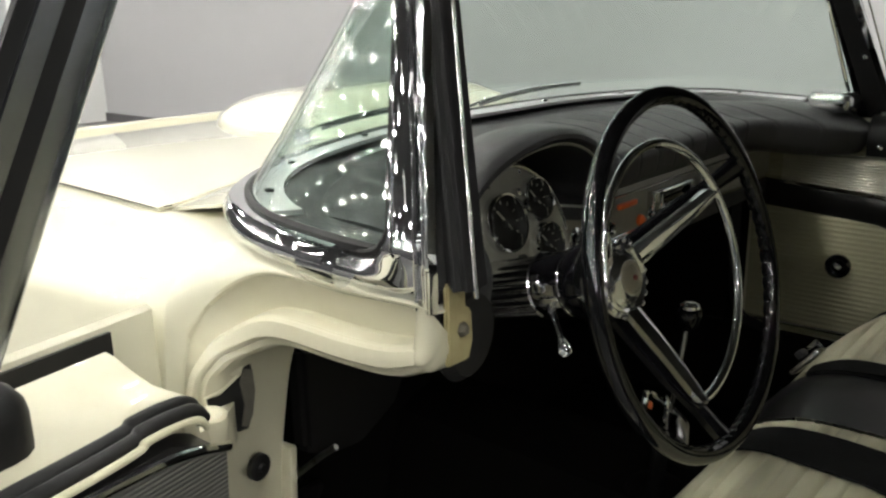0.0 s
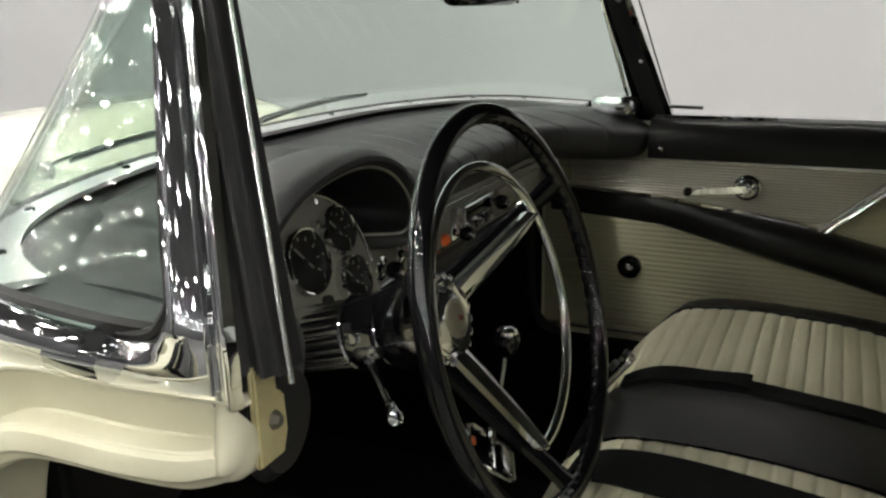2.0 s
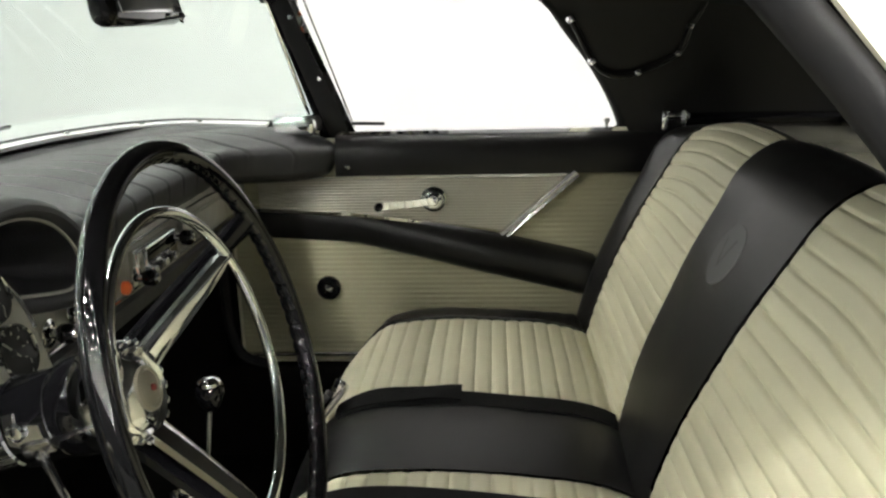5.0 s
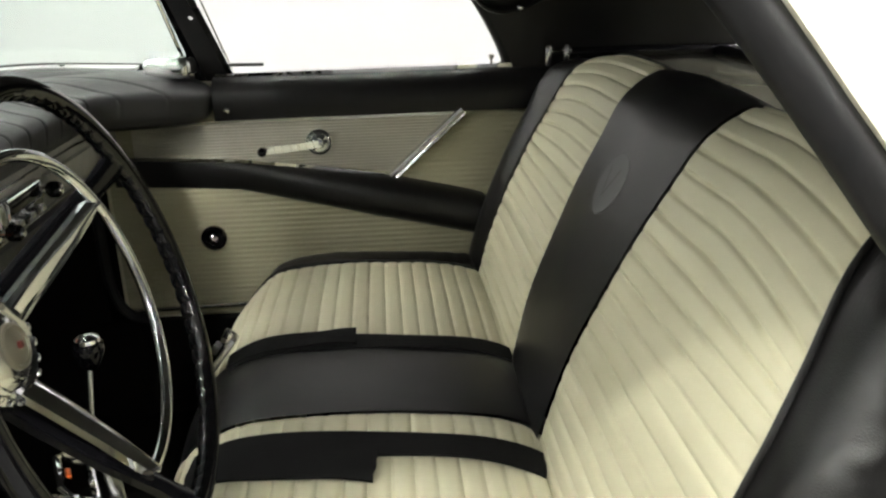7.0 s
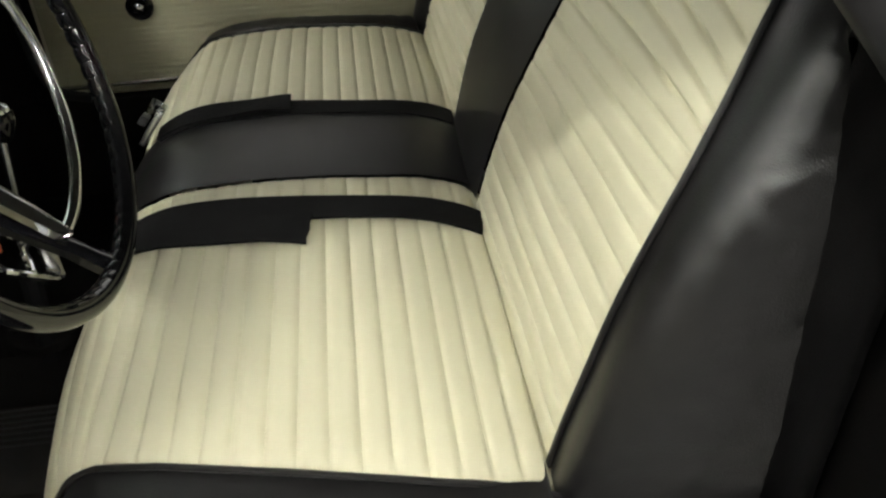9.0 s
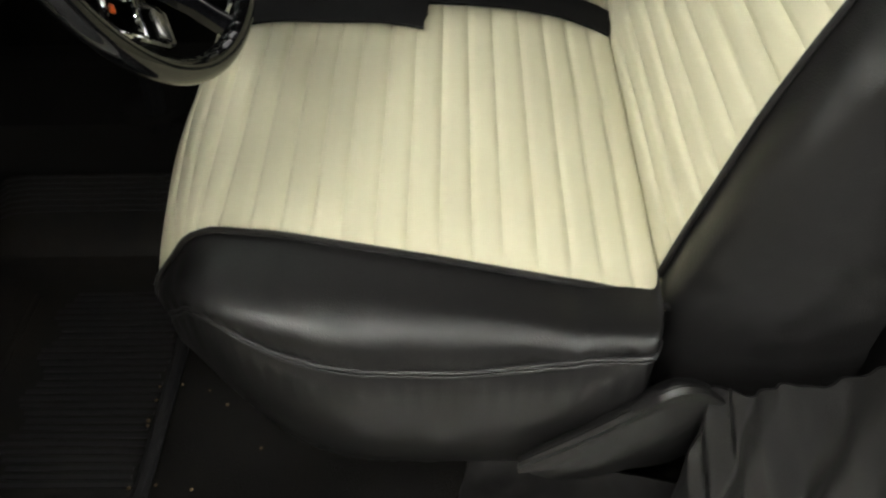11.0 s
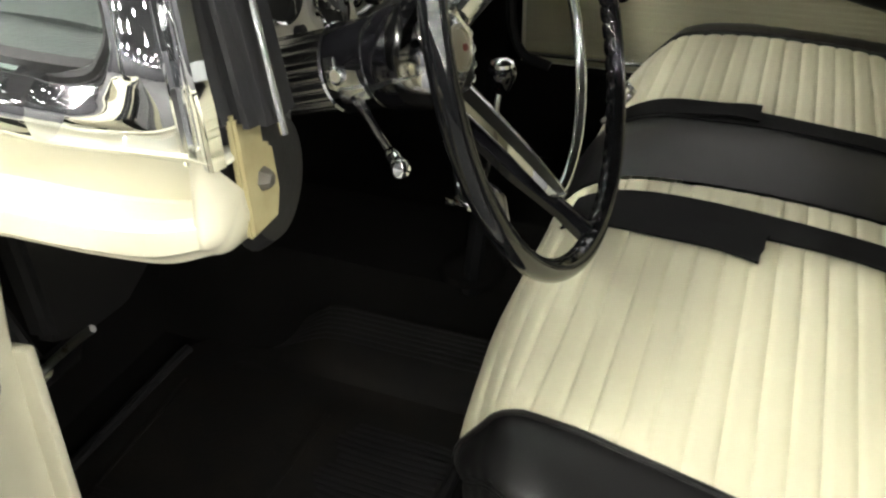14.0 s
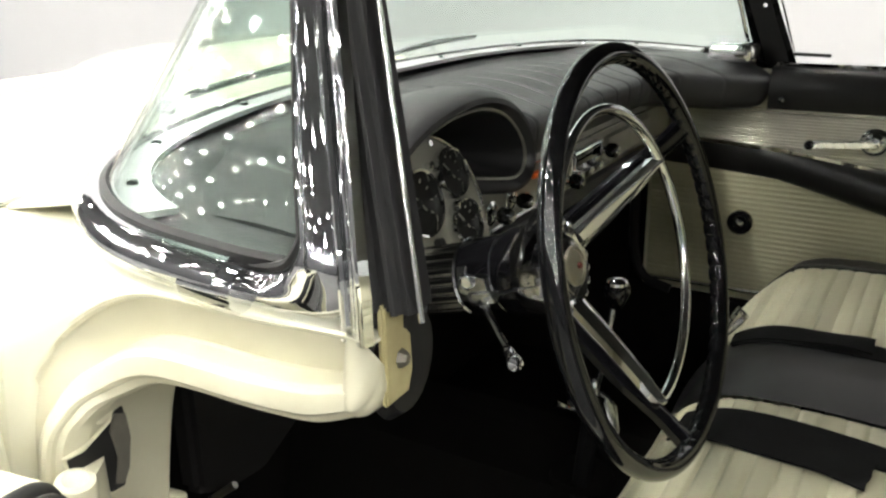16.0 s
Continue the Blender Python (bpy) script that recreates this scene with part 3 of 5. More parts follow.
# floor pan, tunnel, firewall, rear bulkhead, right kick panel
part("floor_pan", block((1.34, 1.45, 0.03), pose(0, 0.32, 0.195)), CARPET, car, "black carpeted floor")
rows = [[(x, y, z) for x, z in [(-0.19, 0.205), (-0.15, 0.30), (-0.10, 0.37), (0, 0.395), (0.10, 0.37), (0.15, 0.30), (0.19, 0.205)]] for y in (-0.3, 0.2, 0.6, 1.05)]
part("tunnel", slab(rows, 0.004), CARPET, car, "black carpeted transmission tunnel")
part("firewall", block((1.34, 0.03, 0.70), pose(0, 1.02, 0.54, -12, 0, 0)), CARPET, car, "black carpeted firewall")
part("rear_bulkhead", block((1.36, 0.03, 0.72), pose(0, -0.52, 0.56, 8, 0, 0)), CARPET, car)
part("side_trim", block((0.03, 0.5, 0.62), pose(-0.69, -0.66, 0.56)), CARPET, car)
part("lower_side", block((0.03, 1.5, 0.7), pose(0.70, 0.4, 0.55)), CARPET, car)
part("right_sill", block((0.03, 1.3, 0.22), pose(0.636, 0.0, 0.32), 0.008), CARPET, car, "black carpeted right sill")
part("side_carpet", block((0.02, 0.46, 0.64), pose(0.640, 0.835, 0.52)), CARPET, car, "black carpeted kick panel")

# rear body
for sx in (-1, 1):
    rows = []
    for k in range(31):
        y = -0.43 - 1.75 * k / 30
        zt = lerp1([(-2.2, 0.86), (-1.6, 0.93), (-0.9, 0.93), (-0.43, 0.90)], y)
        rows.append([(sx * x, y, z) for x, z in [(0.62, zt), (0.74, zt - 0.005), (0.82, zt - 0.05), (0.865, zt - 0.16), (0.87, 0.55), (0.84, 0.26)]])
    part("rear_fender", skin(rows, (-sx * 0.004, 0, -0.003)), PAINT, car, "cream painted rear fender")
part("deck_lid", skin([[(x, y, lerp1([(-2.2, 0.84), (-1.6, 0.91), (-0.95, 0.92)], y) + 0.012 * (1 - (x / 0.63) ** 2)) for x in [-0.63 + 0.126 * j for j in range(11)]] for y in [-0.93 - 0.125 * k for k in range(11)]], (0, 0, -0.004)), PAINT, car, "cream painted rear deck")
part("tail_panel", block((1.70, 0.04, 0.58), pose(0, -2.18, 0.55), 0.015), PAINT, car)
part("nose_panel", block((1.66, 0.04, 0.56), pose(0, 2.56, 0.53), 0.015), PAINT, car)
part("underbody", block((1.62, 4.6, 0.05), pose(0, 0.19, 0.165), 0.01), BLACK, car)


def road_wheel(x, y):
    """Tyre with a white band, steel disc and chrome cap."""
    sx = math.copysign(1, x)
    m = axes(Vector((x, y, 0.335)), Vector((0, 1, 0)), Vector((0, 0, sx)), Vector((sx, 0, 0)))
    t = part("road_wheel", lathe([(0.20, -0.08), (0.29, -0.085), (0.33, -0.06), (0.335, 0.0), (0.33, 0.06), (0.29, 0.085), (0.20, 0.08)], 40, m), RUBBER, car, "black tyre")
    part("wheel_disc", lathe([(0.205, 0.06), (0.19, 0.085), (0.12, 0.075), (0.09, 0.095), (0, 0.11)], 40, m), CHROME, t, "chrome wheel cover")


for x in (-0.71, 0.71):
    road_wheel(x, 1.42)
    road_wheel(x, -1.17)

# ---- hardtop ----
top = thing("hardtop", "cream hardtop with black lining, latched over the cabin", "car roof", at=(0, -0.3, 0.9))
O = Vector((0, -0.3, 0.9))


def side_roof(sx, inset, thick):
    """Quarter of the roof behind the side window."""
    rows = []
    pts = smooth_path([(0, 0.20, 1.262), (0, 0.02, 1.235), (0, -0.08, 1.19), (0, -0.135, 1.125), (0, -0.19, 1.052), (0, -0.235, 0.97), (0, -0.258, 0.915)], 20)
    if sx < 0:
        pts = smooth_path([(0, 0.20, 1.262), (0, 0.0, 1.235), (0, -0.098, 1.19), (0, -0.158, 1.125), (0, -0.214, 1.052), (0, -0.298, 0.95), (0, -0.35, 0.90)], 20)
    back = smooth_path([(0, 0.20, 1.31), (0, -0.10, 1.32), (0, -0.40, 1.30), (0, -0.65, 1.22), (0, -0.85, 1.08), (0, -0.92, 1.0), (0, -0.95, 0.90)], 20)
    for a, b in zip(pts, back):
        row = []
        for v in range(9):
            p = a.lerp(b, v / 8)
            x = 0.685 - 0.30 * max(0, (p.z - 0.95)) ** 1.5 - inset - 0.05 * (v / 8)
            row.append(Vector((sx * x, p.y, p.z)) - O)
        rows.append(row)
    return slab(rows, thick)


for sx in (-1, 1):
    q = part("quarter_panel", side_roof(sx, 0.0, 0.004), PAINT, top, "cream roof quarter")
    part("lining", side_roof(sx, 0.035, 0.004), VBLACK, q, "black lining")
    ed = [Vector((sx * (0.672 - 0.30 * max(0, (z - 0.95)) ** 1.5), y, z)) - O for _, y, z in smooth_path([(0, 0.22, 1.264), (0, 0.02, 1.235), (0, -0.08, 1.19), (0, -0.135, 1.125), (0, -0.19, 1.052), (0, -0.235, 0.97), (0, -0.262, 0.89)], 24)]
    if sx < 0:
        ed = [Vector((-(0.674 - 0.30 * max(0, (z - 0.95)) ** 1.5), y, z)) - O for _, y, z in smooth_path([(0, 0.22, 1.264), (0, 0.02, 1.235), (0, -0.078, 1.19), (0, -0.142, 1.125), (0, -0.199, 1.052), (0, -0.238, 1.0), (0, -0.280, 0.95), (0, -0.335, 0.885)], 24)]
    part("edge_rubber", tube(ed, 0.013 if sx > 0 else 0.0125, 10, squash=1.0), RUBBER, q, "black rubber edge seal")
    if sx < 0:
        continue
    for y, z in ((-0.134, 1.143), (-0.177, 1.064), (-0.264, 1.041), (-0.337, 1.075), (-0.356, 1.126)):
        part("snap", lathe([(0, 0.010), (0.006, 0.009), (0.009, 0.003), (0.010, -0.004)], 10, axes(Vector((sx * (0.640 - 0.30 * max(0, z - 0.95) ** 1.5 - 0.012), y, z)) - O, Vector((0, 1, 0)), Vector((0, 0, sx)), Vector((-sx, 0, 0)))), CHROME, q)
    wl = smooth_path([(0, -0.134, 1.143), (0, -0.177, 1.064), (0, -0.215, 1.036), (0, -0.264, 1.041), (0, -0.337, 1.075), (0, -0.358, 1.126), (0, -0.40, 1.2)], 24)
    part("lining_welt", tube([Vector((sx * (0.637 - 0.30 * max(0, p.z - 0.95) ** 1.5 - 0.010), p.y, p.z)) - O for p in wl], 0.006, 8), VBLACK, q, "black welt of the lining")
    part("latch", join(block((0.03, 0.055, 0.014), Matrix.Translation(Vector((sx * 0.605, -0.335, 0.958)) - O), 0.005), block((0.026, 0.014, 0.042), Matrix.Translation(Vector((sx * 0.600, -0.315, 0.950)) - O), 0.005), block((0.022, 0.012, 0.05), Matrix.Translation(Vector((sx * 0.600, -0.350, 0.946)) - O), 0.005)), CHROME, q, "chrome roof latch")
rows = []
for k in range(15):
    y = 0.46 - 1.2 * k / 14
    z = lerp1([(-0.75, 1.18), (-0.5, 1.275), (-0.2, 1.325), (0.2, 1.34), (0.46, 1.325)], y)
    rows.append([Vector((x, y, z - 0.10 * abs(x / 0.62) ** 3)) - O for x in [(-0.62 + 1.24 * j / 16) for j in range(17)]])
r = part("roof_panel", slab(rows, 0.004), PAINT, top, "cream roof panel")
part("headliner", slab([[p + Vector((0, 0, -0.035)) for p in row] for row in rows], 0.004), BLACK, r, "black headliner")
rw = part("rear_window", block((1.06, 0.005, 0.26), Matrix.Translation((0, -0.575, 0.16)) @ pose(0, 0, 0, -40, 0, 0)), CLEAR, top, "clear rear window")
rw.visible_shadow = False
part("rear_frame", tube([Vector((x, -0.575 - 0.766 * 0 + 0.643 * 0.14 * s, 0.16 + 0.766 * 0.14 * s)) for x, s in ((-0.53, -1), (-0.55, 0), (-0.53, 1), (0, 1.06), (0.53, 1), (0.55, 0), (0.53, -1), (0, -1.04))], 0.016, 8, closed=True), BLACK, rw, "black window frame")
part("rail", tube([Vector((x, -0.66 - 0.02 * (1 - (x / 0.6) ** 2), 0.945)) - O for x in (-0.62, -0.4, -0.2, 0, 0.2, 0.4, 0.62)], 0.012, 10), GLOSS, top, "glossy black roof rail")
part("side_rail", tube([(0.618, -0.36, 0.950), (0.622, -0.55, 0.950), (0.615, -0.85, 0.950)], 0.011, 10), GLOSS, car, "glossy black rail at the foot of the roof")
part("tray", block((1.30, 0.47, 0.02), pose(0, -0.735, 0.922), 0.005), PAINT, car, "cream painted ledge behind the seat")

# ---- passenger door ----
pd = thing("passenger_door", "closed passenger door with ribbed cream panel and black padding", "car door", at=(0.66, 0.1, 0.3))
O2 = Vector((0.66, 0.1, 0.3))


def pdpart(name, bm, material, parent=None, label=""):
    bmesh.ops.translate(bm, verts=bm.verts[:], vec=-O2)
    return part(name, bm, material, parent or pd, label)


pdpart("shell", block((0.10, 1.0, 0.66), pose(0.715, 0.08, 0.585), 0.01), PAINT, label="cream painted door shell")
pdpart("door_card", block((0.016, 0.94, 0.44), pose(0.642, 0.09, 0.655), 0.004), CARD, label="ribbed cream door card")
# padded top roll
rows = []
for k in range(25):
    y = 0.335 - 0.72 * k / 24
    rows.append([(x, y, z) for x, z in [(0.660, 0.925), (0.645, 0.924), (0.628, 0.915), (0.618, 0.895), (0.616, 0.865), (0.622, 0.845), (0.650, 0.842)]])
pdpart("top_pad", loft(rows, close=True, cap=True), VBLACK, label="black padded vinyl door top")
pdpart("belt_moulding", sweep([(0.664, 0.33, 0.926), (0.664, -0.40, 0.926)], [(-0.012, -0.006), (0.014, -0.006), (0.014, 0.006), (0.004, 0.009), (-0.012, 0.005)]), CHROME, label="chrome window sill moulding")
# silver insert with chrome frame
zt = [(0.55, 0.834), (0.42, 0.838), (-0.14, 0.840)]
outline = [(0.50, 0.835), (0.42, 0.838), (-0.143, 0.840), (-0.012, 0.726), (0.15, 0.748), (0.30, 0.767), (0.50, 0.779)]
pdpart("silver_insert", poly([(-y, z) for y, z in outline], 0.008, axes(Vector((0.636, 0, 0)), Vector((0, -1, 0)), Vector((0, 0, 1)), Vector((-1, 0, 0))), 0.001), INSERT, label="silvery ribbed insert")
pdpart("insert_trim", sweep([(0.627, 0.50, 0.838), (0.627, 0.30, 0.842), (0.627, -0.14, 0.842)], [(-0.004, -0.003), (0.004, -0.003), (0.004, 0.003), (-0.004, 0.003)]), DULL)
pdpart("slanted_trim", sweep([(0.626, -0.152, 0.846), (0.626, -0.004, 0.716)], [(-0.011, -0.004), (0.011, -0.004), (0.011, 0.002), (0.008, 0.008), (0.002, 0.009), (-0.003, 0.004), (-0.008, 0.006), (-0.011, 0.002)], up=(-1, 0, 0)), DULL, label="slanted chrome trim strip")
pdpart("lower_trim", sweep([(0.627, 0.01, 0.722), (0.627, 0.15, 0.745), (0.627, 0.30, 0.764), (0.627, 0.50, 0.776)], [(-0.004, -0.003), (0.004, -0.003), (0.004, 0.003), (-0.004, 0.003)]), CHROME)
# armrest band
rows = []
for k in range(29):
    t = k / 28
    y = 0.545 - 0.76 * t
    za = lerp1([(-0.22, 0.665), (-0.16, 0.683), (-0.012, 0.718), (0.30, 0.766), (0.545, 0.782)], y)
    zb = lerp1([(-0.22, 0.578), (-0.143, 0.596), (0.07, 0.648), (0.30, 0.702), (0.545, 0.716)], y)
    b = 0.012 + 0.045 * ease((0.40 - y) / 0.4)
    endk = max(0.25, min(1.0, (y + 0.222) / 0.03)) ** 0.5
    zm, zh = (za + zb) / 2, (za - zb) / 2 * endk
    rows.append([(0.640 - b * endk * math.sin(math.pi * q / 14) ** 0.7, y, zm + zh * math.cos(math.pi * q / 14)) for q in range(15)])
pdpart("armrest", loft(rows, close=True, cap=True), VBLACK, label="black padded armrest band")
# window winder and vent knob
W = Vector((0.625, 0.137, 0.796))
M = axes(W, Vector((0, 1, 0)), Vector((0, 0, 1)), Vector((-1, 0, 0)))
wd = pdpart("window_crank", lathe([(0.026, 0.0), (0.026, 0.006), (0.020, 0.010), (0.018, 0.014), (0.012, 0.016), (0.010, 0.022), (0, 0.024)], 28, M), CHROME, label="chrome window crank")
pdpart("crank_arm", sweep([W + Vector((-0.022, 0.0, 0)), W + Vector((-0.026, 0.05, -0.005)), W + Vector((-0.030, 0.105, -0.008))], [(-0.004, -0.007), (0.004, -0.007), (0.004, 0.007), (-0.004, 0.007)]), CHROME, wd)
pdpart("crank_knob", lathe([(0.007, 0.0), (0.009, 0.008), (0.009, 0.018), (0.006, 0.022), (0, 0.023)], 14, axes(W + Vector((-0.028, 0.108, -0.008)), Vector((0, 1, 0)), Vector((0, 0, 1)), Vector((-1, 0, 0)))), GLOSS, wd, "black crank knob")
K = Vector((0.634, 0.366, 0.604))
M = axes(K, Vector((0, 1, 0)), Vector((0, 0, 1)), Vector((-1, 0, 0)))
kn = pdpart("door_speaker_knob", lathe([(0.026, 0.0), (0.026, 0.008), (0.021, 0.012), (0.017, 0.008), (0.017, 0.004), (0, 0.004)], 28, M), GLOSS, label="round black knob in a chrome ring")
pdpart("knob_centre", lathe([(0.011, 0.004), (0.010, 0.016), (0.005, 0.020), (0, 0.020)], 20, M), CHROME, kn)
pdpart("snap_button", lathe([(0.006, 0), (0.006, 0.004), (0.003, 0.006), (0, 0.006)], 12, axes(Vector((0.616, 0.309, 0.866)), Vector((0, 1, 0)), Vector((0, 0, 1)), Vector((-1, 0, 0)))), CHROME)
pdpart("vent_latch", sweep([(0.655, 0.300, 0.948), (0.652, 0.235, 0.947)], [(-0.004, -0.003), (0.004, -0.003), (0.004, 0.003), (-0.004, 0.003)]), BLACK, label="black vent latch")
pdpart("lock_button", lathe([(0.003, 0), (0.003, 0.014), (0.006, 0.016), (0.006, 0.024), (0, 0.026)], 10, pose(0.655, -0.212, 0.926)), CHROME, label="small lock button")
pdpart("door_bottom_trim", tube([(0.632, 0.55, 0.452), (0.632, -0.30, 0.462)], 0.006, 8), DULL)
pdpart("front_seal", tube(smooth_path([(0.628, 0.592, 0.74), (0.626, 0.590, 0.60), (0.626, 0.586, 0.51), (0.626, 0.56, 0.45), (0.626, 0.50, 0.43)], 16), 0.011, 8), RUBBER, label="black door seal")

# ---- dashboard ----
dash = thing("dashboard", "black padded dashboard with a hooded instrument cluster and silver panel", "dashboard")


HX, HZ, HW, HH = -0.318, 0.795, 0.203, 0.189


def dash_front(x):
    """How far aft the front roll of the pad comes."""
    a = abs(x)
    return 0.505 - 0.17 * ease((a - 0.42) / 0.22)


def dash_profile(x):
    yf = dash_front(x)
    a = abs(x)
    yg = lerp1([(0, 0.786), (0.27, 0.771), (0.50, 0.721), (0.60, 0.66), (0.66, 0.56)], a)
    zg = 0.957 - 0.016 * (a / 0.66) ** 2
    zf = 0.915 - 0.02 * ease((a - 0.42) / 0.2)
    q = (x - HX) / (HW + 0.012)
    if abs(q) < 1:
        za = HZ + (HH + 0.004) * (1 - abs(q) ** 2.35) ** 0.425
        k = ease((1 - abs(q)) / (0.12 if q > 0 else 0.30))
        zm = mix(zg - 0.012, max(za, 0.90), 0.6)
        b = [(yg, zg), (mix(yg, 0.5, 0.3), zg + 0.008), (mix(yg, 0.5, 0.6), mix(zg, zm, 0.6)), (0.545, mix(zm, za, 0.5)), (0.515, za + 0.001), (0.497, za), (0.492, za - 0.001), (0.490, za - 0.003)]
        a = [(yg, zg), (mix(yg, yf, 0.3), zg + 0.003), (mix(yg, yf, 0.6), zg - 0.001), (mix(yg, yf, 0.85), zg - 0.018), (yf + 0.004, zf + 0.010), (yf, zf - 0.012), (yf + 0.010, zf - 0.040), (yf + 0.035, zf - 0.048)]
        return smooth_path([(x, mix(m[0], n[0], k), mix(m[1], n[1], k)) for m, n in zip(a, b)], 26)
    pts = [(yg, zg), (mix(yg, yf, 0.3), zg + 0.003), (mix(yg, yf, 0.6), zg - 0.001), (mix(yg, yf, 0.85), zg - 0.018), (yf + 0.004, zf + 0.010), (yf, zf - 0.012), (yf + 0.010, zf - 0.040), (yf + 0.035, zf - 0.048)]
    return smooth_path([(x, y, z) for y, z in pts], 26)


rows = []
for j in range(661):
    x = -0.655 + 1.31 * j / 660
    row = dash_profile(x)
    ph = (x + 0.01) / 0.062
    g = abs(ph - round(ph)) * 0.062
    dip = 0.0042 * math.exp(-((g / 0.0024) ** 2)) if -0.12 < x < 0.58 else 0
    rows.append([p - Vector((0, -dip * 0.5, dip)) if 4 < i < 22 else p for i, p in enumerate(row)])
part("dash_pad", skin(rows, (0, 0.004, -0.004)), DASHPAD, dash, "black stitched vinyl dash pad")
# chrome finisher with screws at the foot of the windshield
fin = []
for p in base_line[11:-8]:
    d = Vector((p.x, 0.25 * (p.y - 0.1), 0)).normalized()
    fin.append(p - d * 0.024 + Vector((0, 0, 0.006)))
rows = []
for p in base_line[4:69]:
    d = Vector((-p.x, 0.30 - p.y, 0)).normalized()
    side = ease((abs(p.x) - 0.45) / 0.15)
    rows.append([p + d * w + Vector((0, 0, mix(z, zs, side))) for w, z, zs in ((0.010, -0.012, -0.010), (0.035, -0.014, -0.006), (0.060, -0.022, -0.006), (0.085, -0.030, -0.011), (0.11, -0.040, -0.024), (0.15, -0.060, -0.060))])
part("dash_ledge", slab(rows, 0.003), DASHPAD, dash, "black covered ledge below the glass")
part("dash_finisher", sweep(fin, [(0.016, -0.012), (0.016, -0.0065), (-0.018, -0.004), (-0.018, -0.010)]), STRIP, dash, "bright metal strip along the windshield")
for k in range(4, len(fin) - 3, 6):
    part("screw", lathe([(0.006, 0), (0.005, 0.003), (0, 0.004)], 10, Matrix.Translation(fin[k] + Vector((0, 0, -0.0055)))), CHROME, dash)
for sx in (1,):
    part("corner_casting", block((0.060, 0.090, 0.040), pose(sx * 0.630, 0.408, 0.950, 0, 0, -sx * 12), 0.014, 4), CHROME, dash, "chrome corner casting at the windshield post")
# lower dash panel
rows = []
for j in range(61):
    x = -0.206 + 0.846 * j / 60
    yf = max(dash_front(x) + 0.030, 0.530)
    rows.append([(x, yf + 0.006, 0.864), (x, yf, 0.852), (x, yf + 0.002, 0.790), (x, yf + 0.010, 0.780), (x, yf + 0.03, 0.776)])
panel = part("dash_panel", skin(rows, (0, 0.004, 0)), FASCIA, dash, "silver lower dash panel")
for z, r in ((0.851, 0.0022), (0.783, 0.0026)):
    part("panel_bead", tube([(x, max(dash_front(x) + 0.030, 0.530) - 0.001, z) for x in [-0.200 + 0.028 * k for k in range(30)]], r, 6), DULL, panel, "bright bead along the panel")
rows = []
for j in range(61):
    x = -0.206 + 0.846 * j / 60
    yf = max(dash_front(x) + 0.03, 0.535)
    rows.append([(x, yf + 0.006, 0.779), (x, yf - 0.004, 0.772), (x, yf - 0.002, 0.748), (x, yf + 0.02, 0.736), (x, yf + 0.20, 0.71)])
part("lower_pad", skin(rows, (0, 0.004, 0)), DASHPAD, dash, "black lower dash edge")


def dash_knob(x, z, y, r, collar, parent, label):
    """A stepped knob on a chrome shaft and collar."""
    m = pose(x, y, z, 90, 0, 0)
    k = part("control_knob", lathe([(r * 0.75, 0.014), (r, 0.018), (r, 0.028), (r * 0.8, 0.033), (0, 0.034)], 20, m), GLOSS, parent, label)
    part("collar", lathe([(collar, 0.0), (collar, 0.003), (collar * 0.7, 0.006), (r * 0.5, 0.007), (r * 0.5, 0.016)], 20, m), CHROME, k, "chrome collar")
    part("knob_cap", lathe([(r * 0.6, 0.033), (r * 0.5, 0.036), (0, 0.037)], 16, m), CHROME, k)


# radio and control knobs, with orange reflections added as small parts
radio = part("radio", block((0.150, 0.016, 0.048), pose(0.150, 0.528, 0.818), 0.004), DULL, dash, "chrome-faced car radio")
part("dial", block((0.104, 0.006, 0.018), pose(0.150, 0.518, 0.829), 0.002), GLOSS, radio, "dark tuning dial")
part("dial_frame", tube([(0.095, 0.517, 0.818), (0.205, 0.517, 0.818), (0.205, 0.517, 0.841), (0.095, 0.517, 0.841)], 0.002, 6, closed=True), CHROME, radio)
for k in range(5):
    part("radio_button", block((0.016, 0.016, 0.010), pose(0.110 + 0.020 * k, 0.516, 0.806), 0.002), GLOSS if k % 2 else CHROME, radio)
dash_knob(0.078, 0.803, 0.530, 0.012, 0.016, dash, "black radio knob with a chrome collar")
dash_knob(0.232, 0.822, 0.530, 0.013, 0.017, dash, "black radio knob with a chrome collar")
dash_knob(-0.163, 0.812, 0.530, 0.012, 0.017, dash, "black headlamp knob with a chrome collar")
dash_knob(-0.105, 0.818, 0.530, 0.011, 0.016, dash, "black dash knob with a chrome collar")
# orange dots and a bar in place of reflections on the panel
for x, z in ((0.040, 0.800), (-0.060, 0.806)):
    part("panel_glint", lathe([(0.010, 0), (0.010, 0.006), (0.006, 0.010), (0, 0.011)], 16, pose(x, 0.530, z, 90, 0, 0)), AMBER, dash, "small orange reflection put in as a dot")
part("glint_streak", block((0.060, 0.008, 0.010), pose(-0.010, 0.526, 0.836), 0.003), AMBER, dash, "orange reflected streak put in as a bar")
part("glove_trim", block((0.22, 0.012, 0.040), pose(0.37, 0.528, 0.818), 0.003), FASCIA, dash, "plain silver glove box panel")

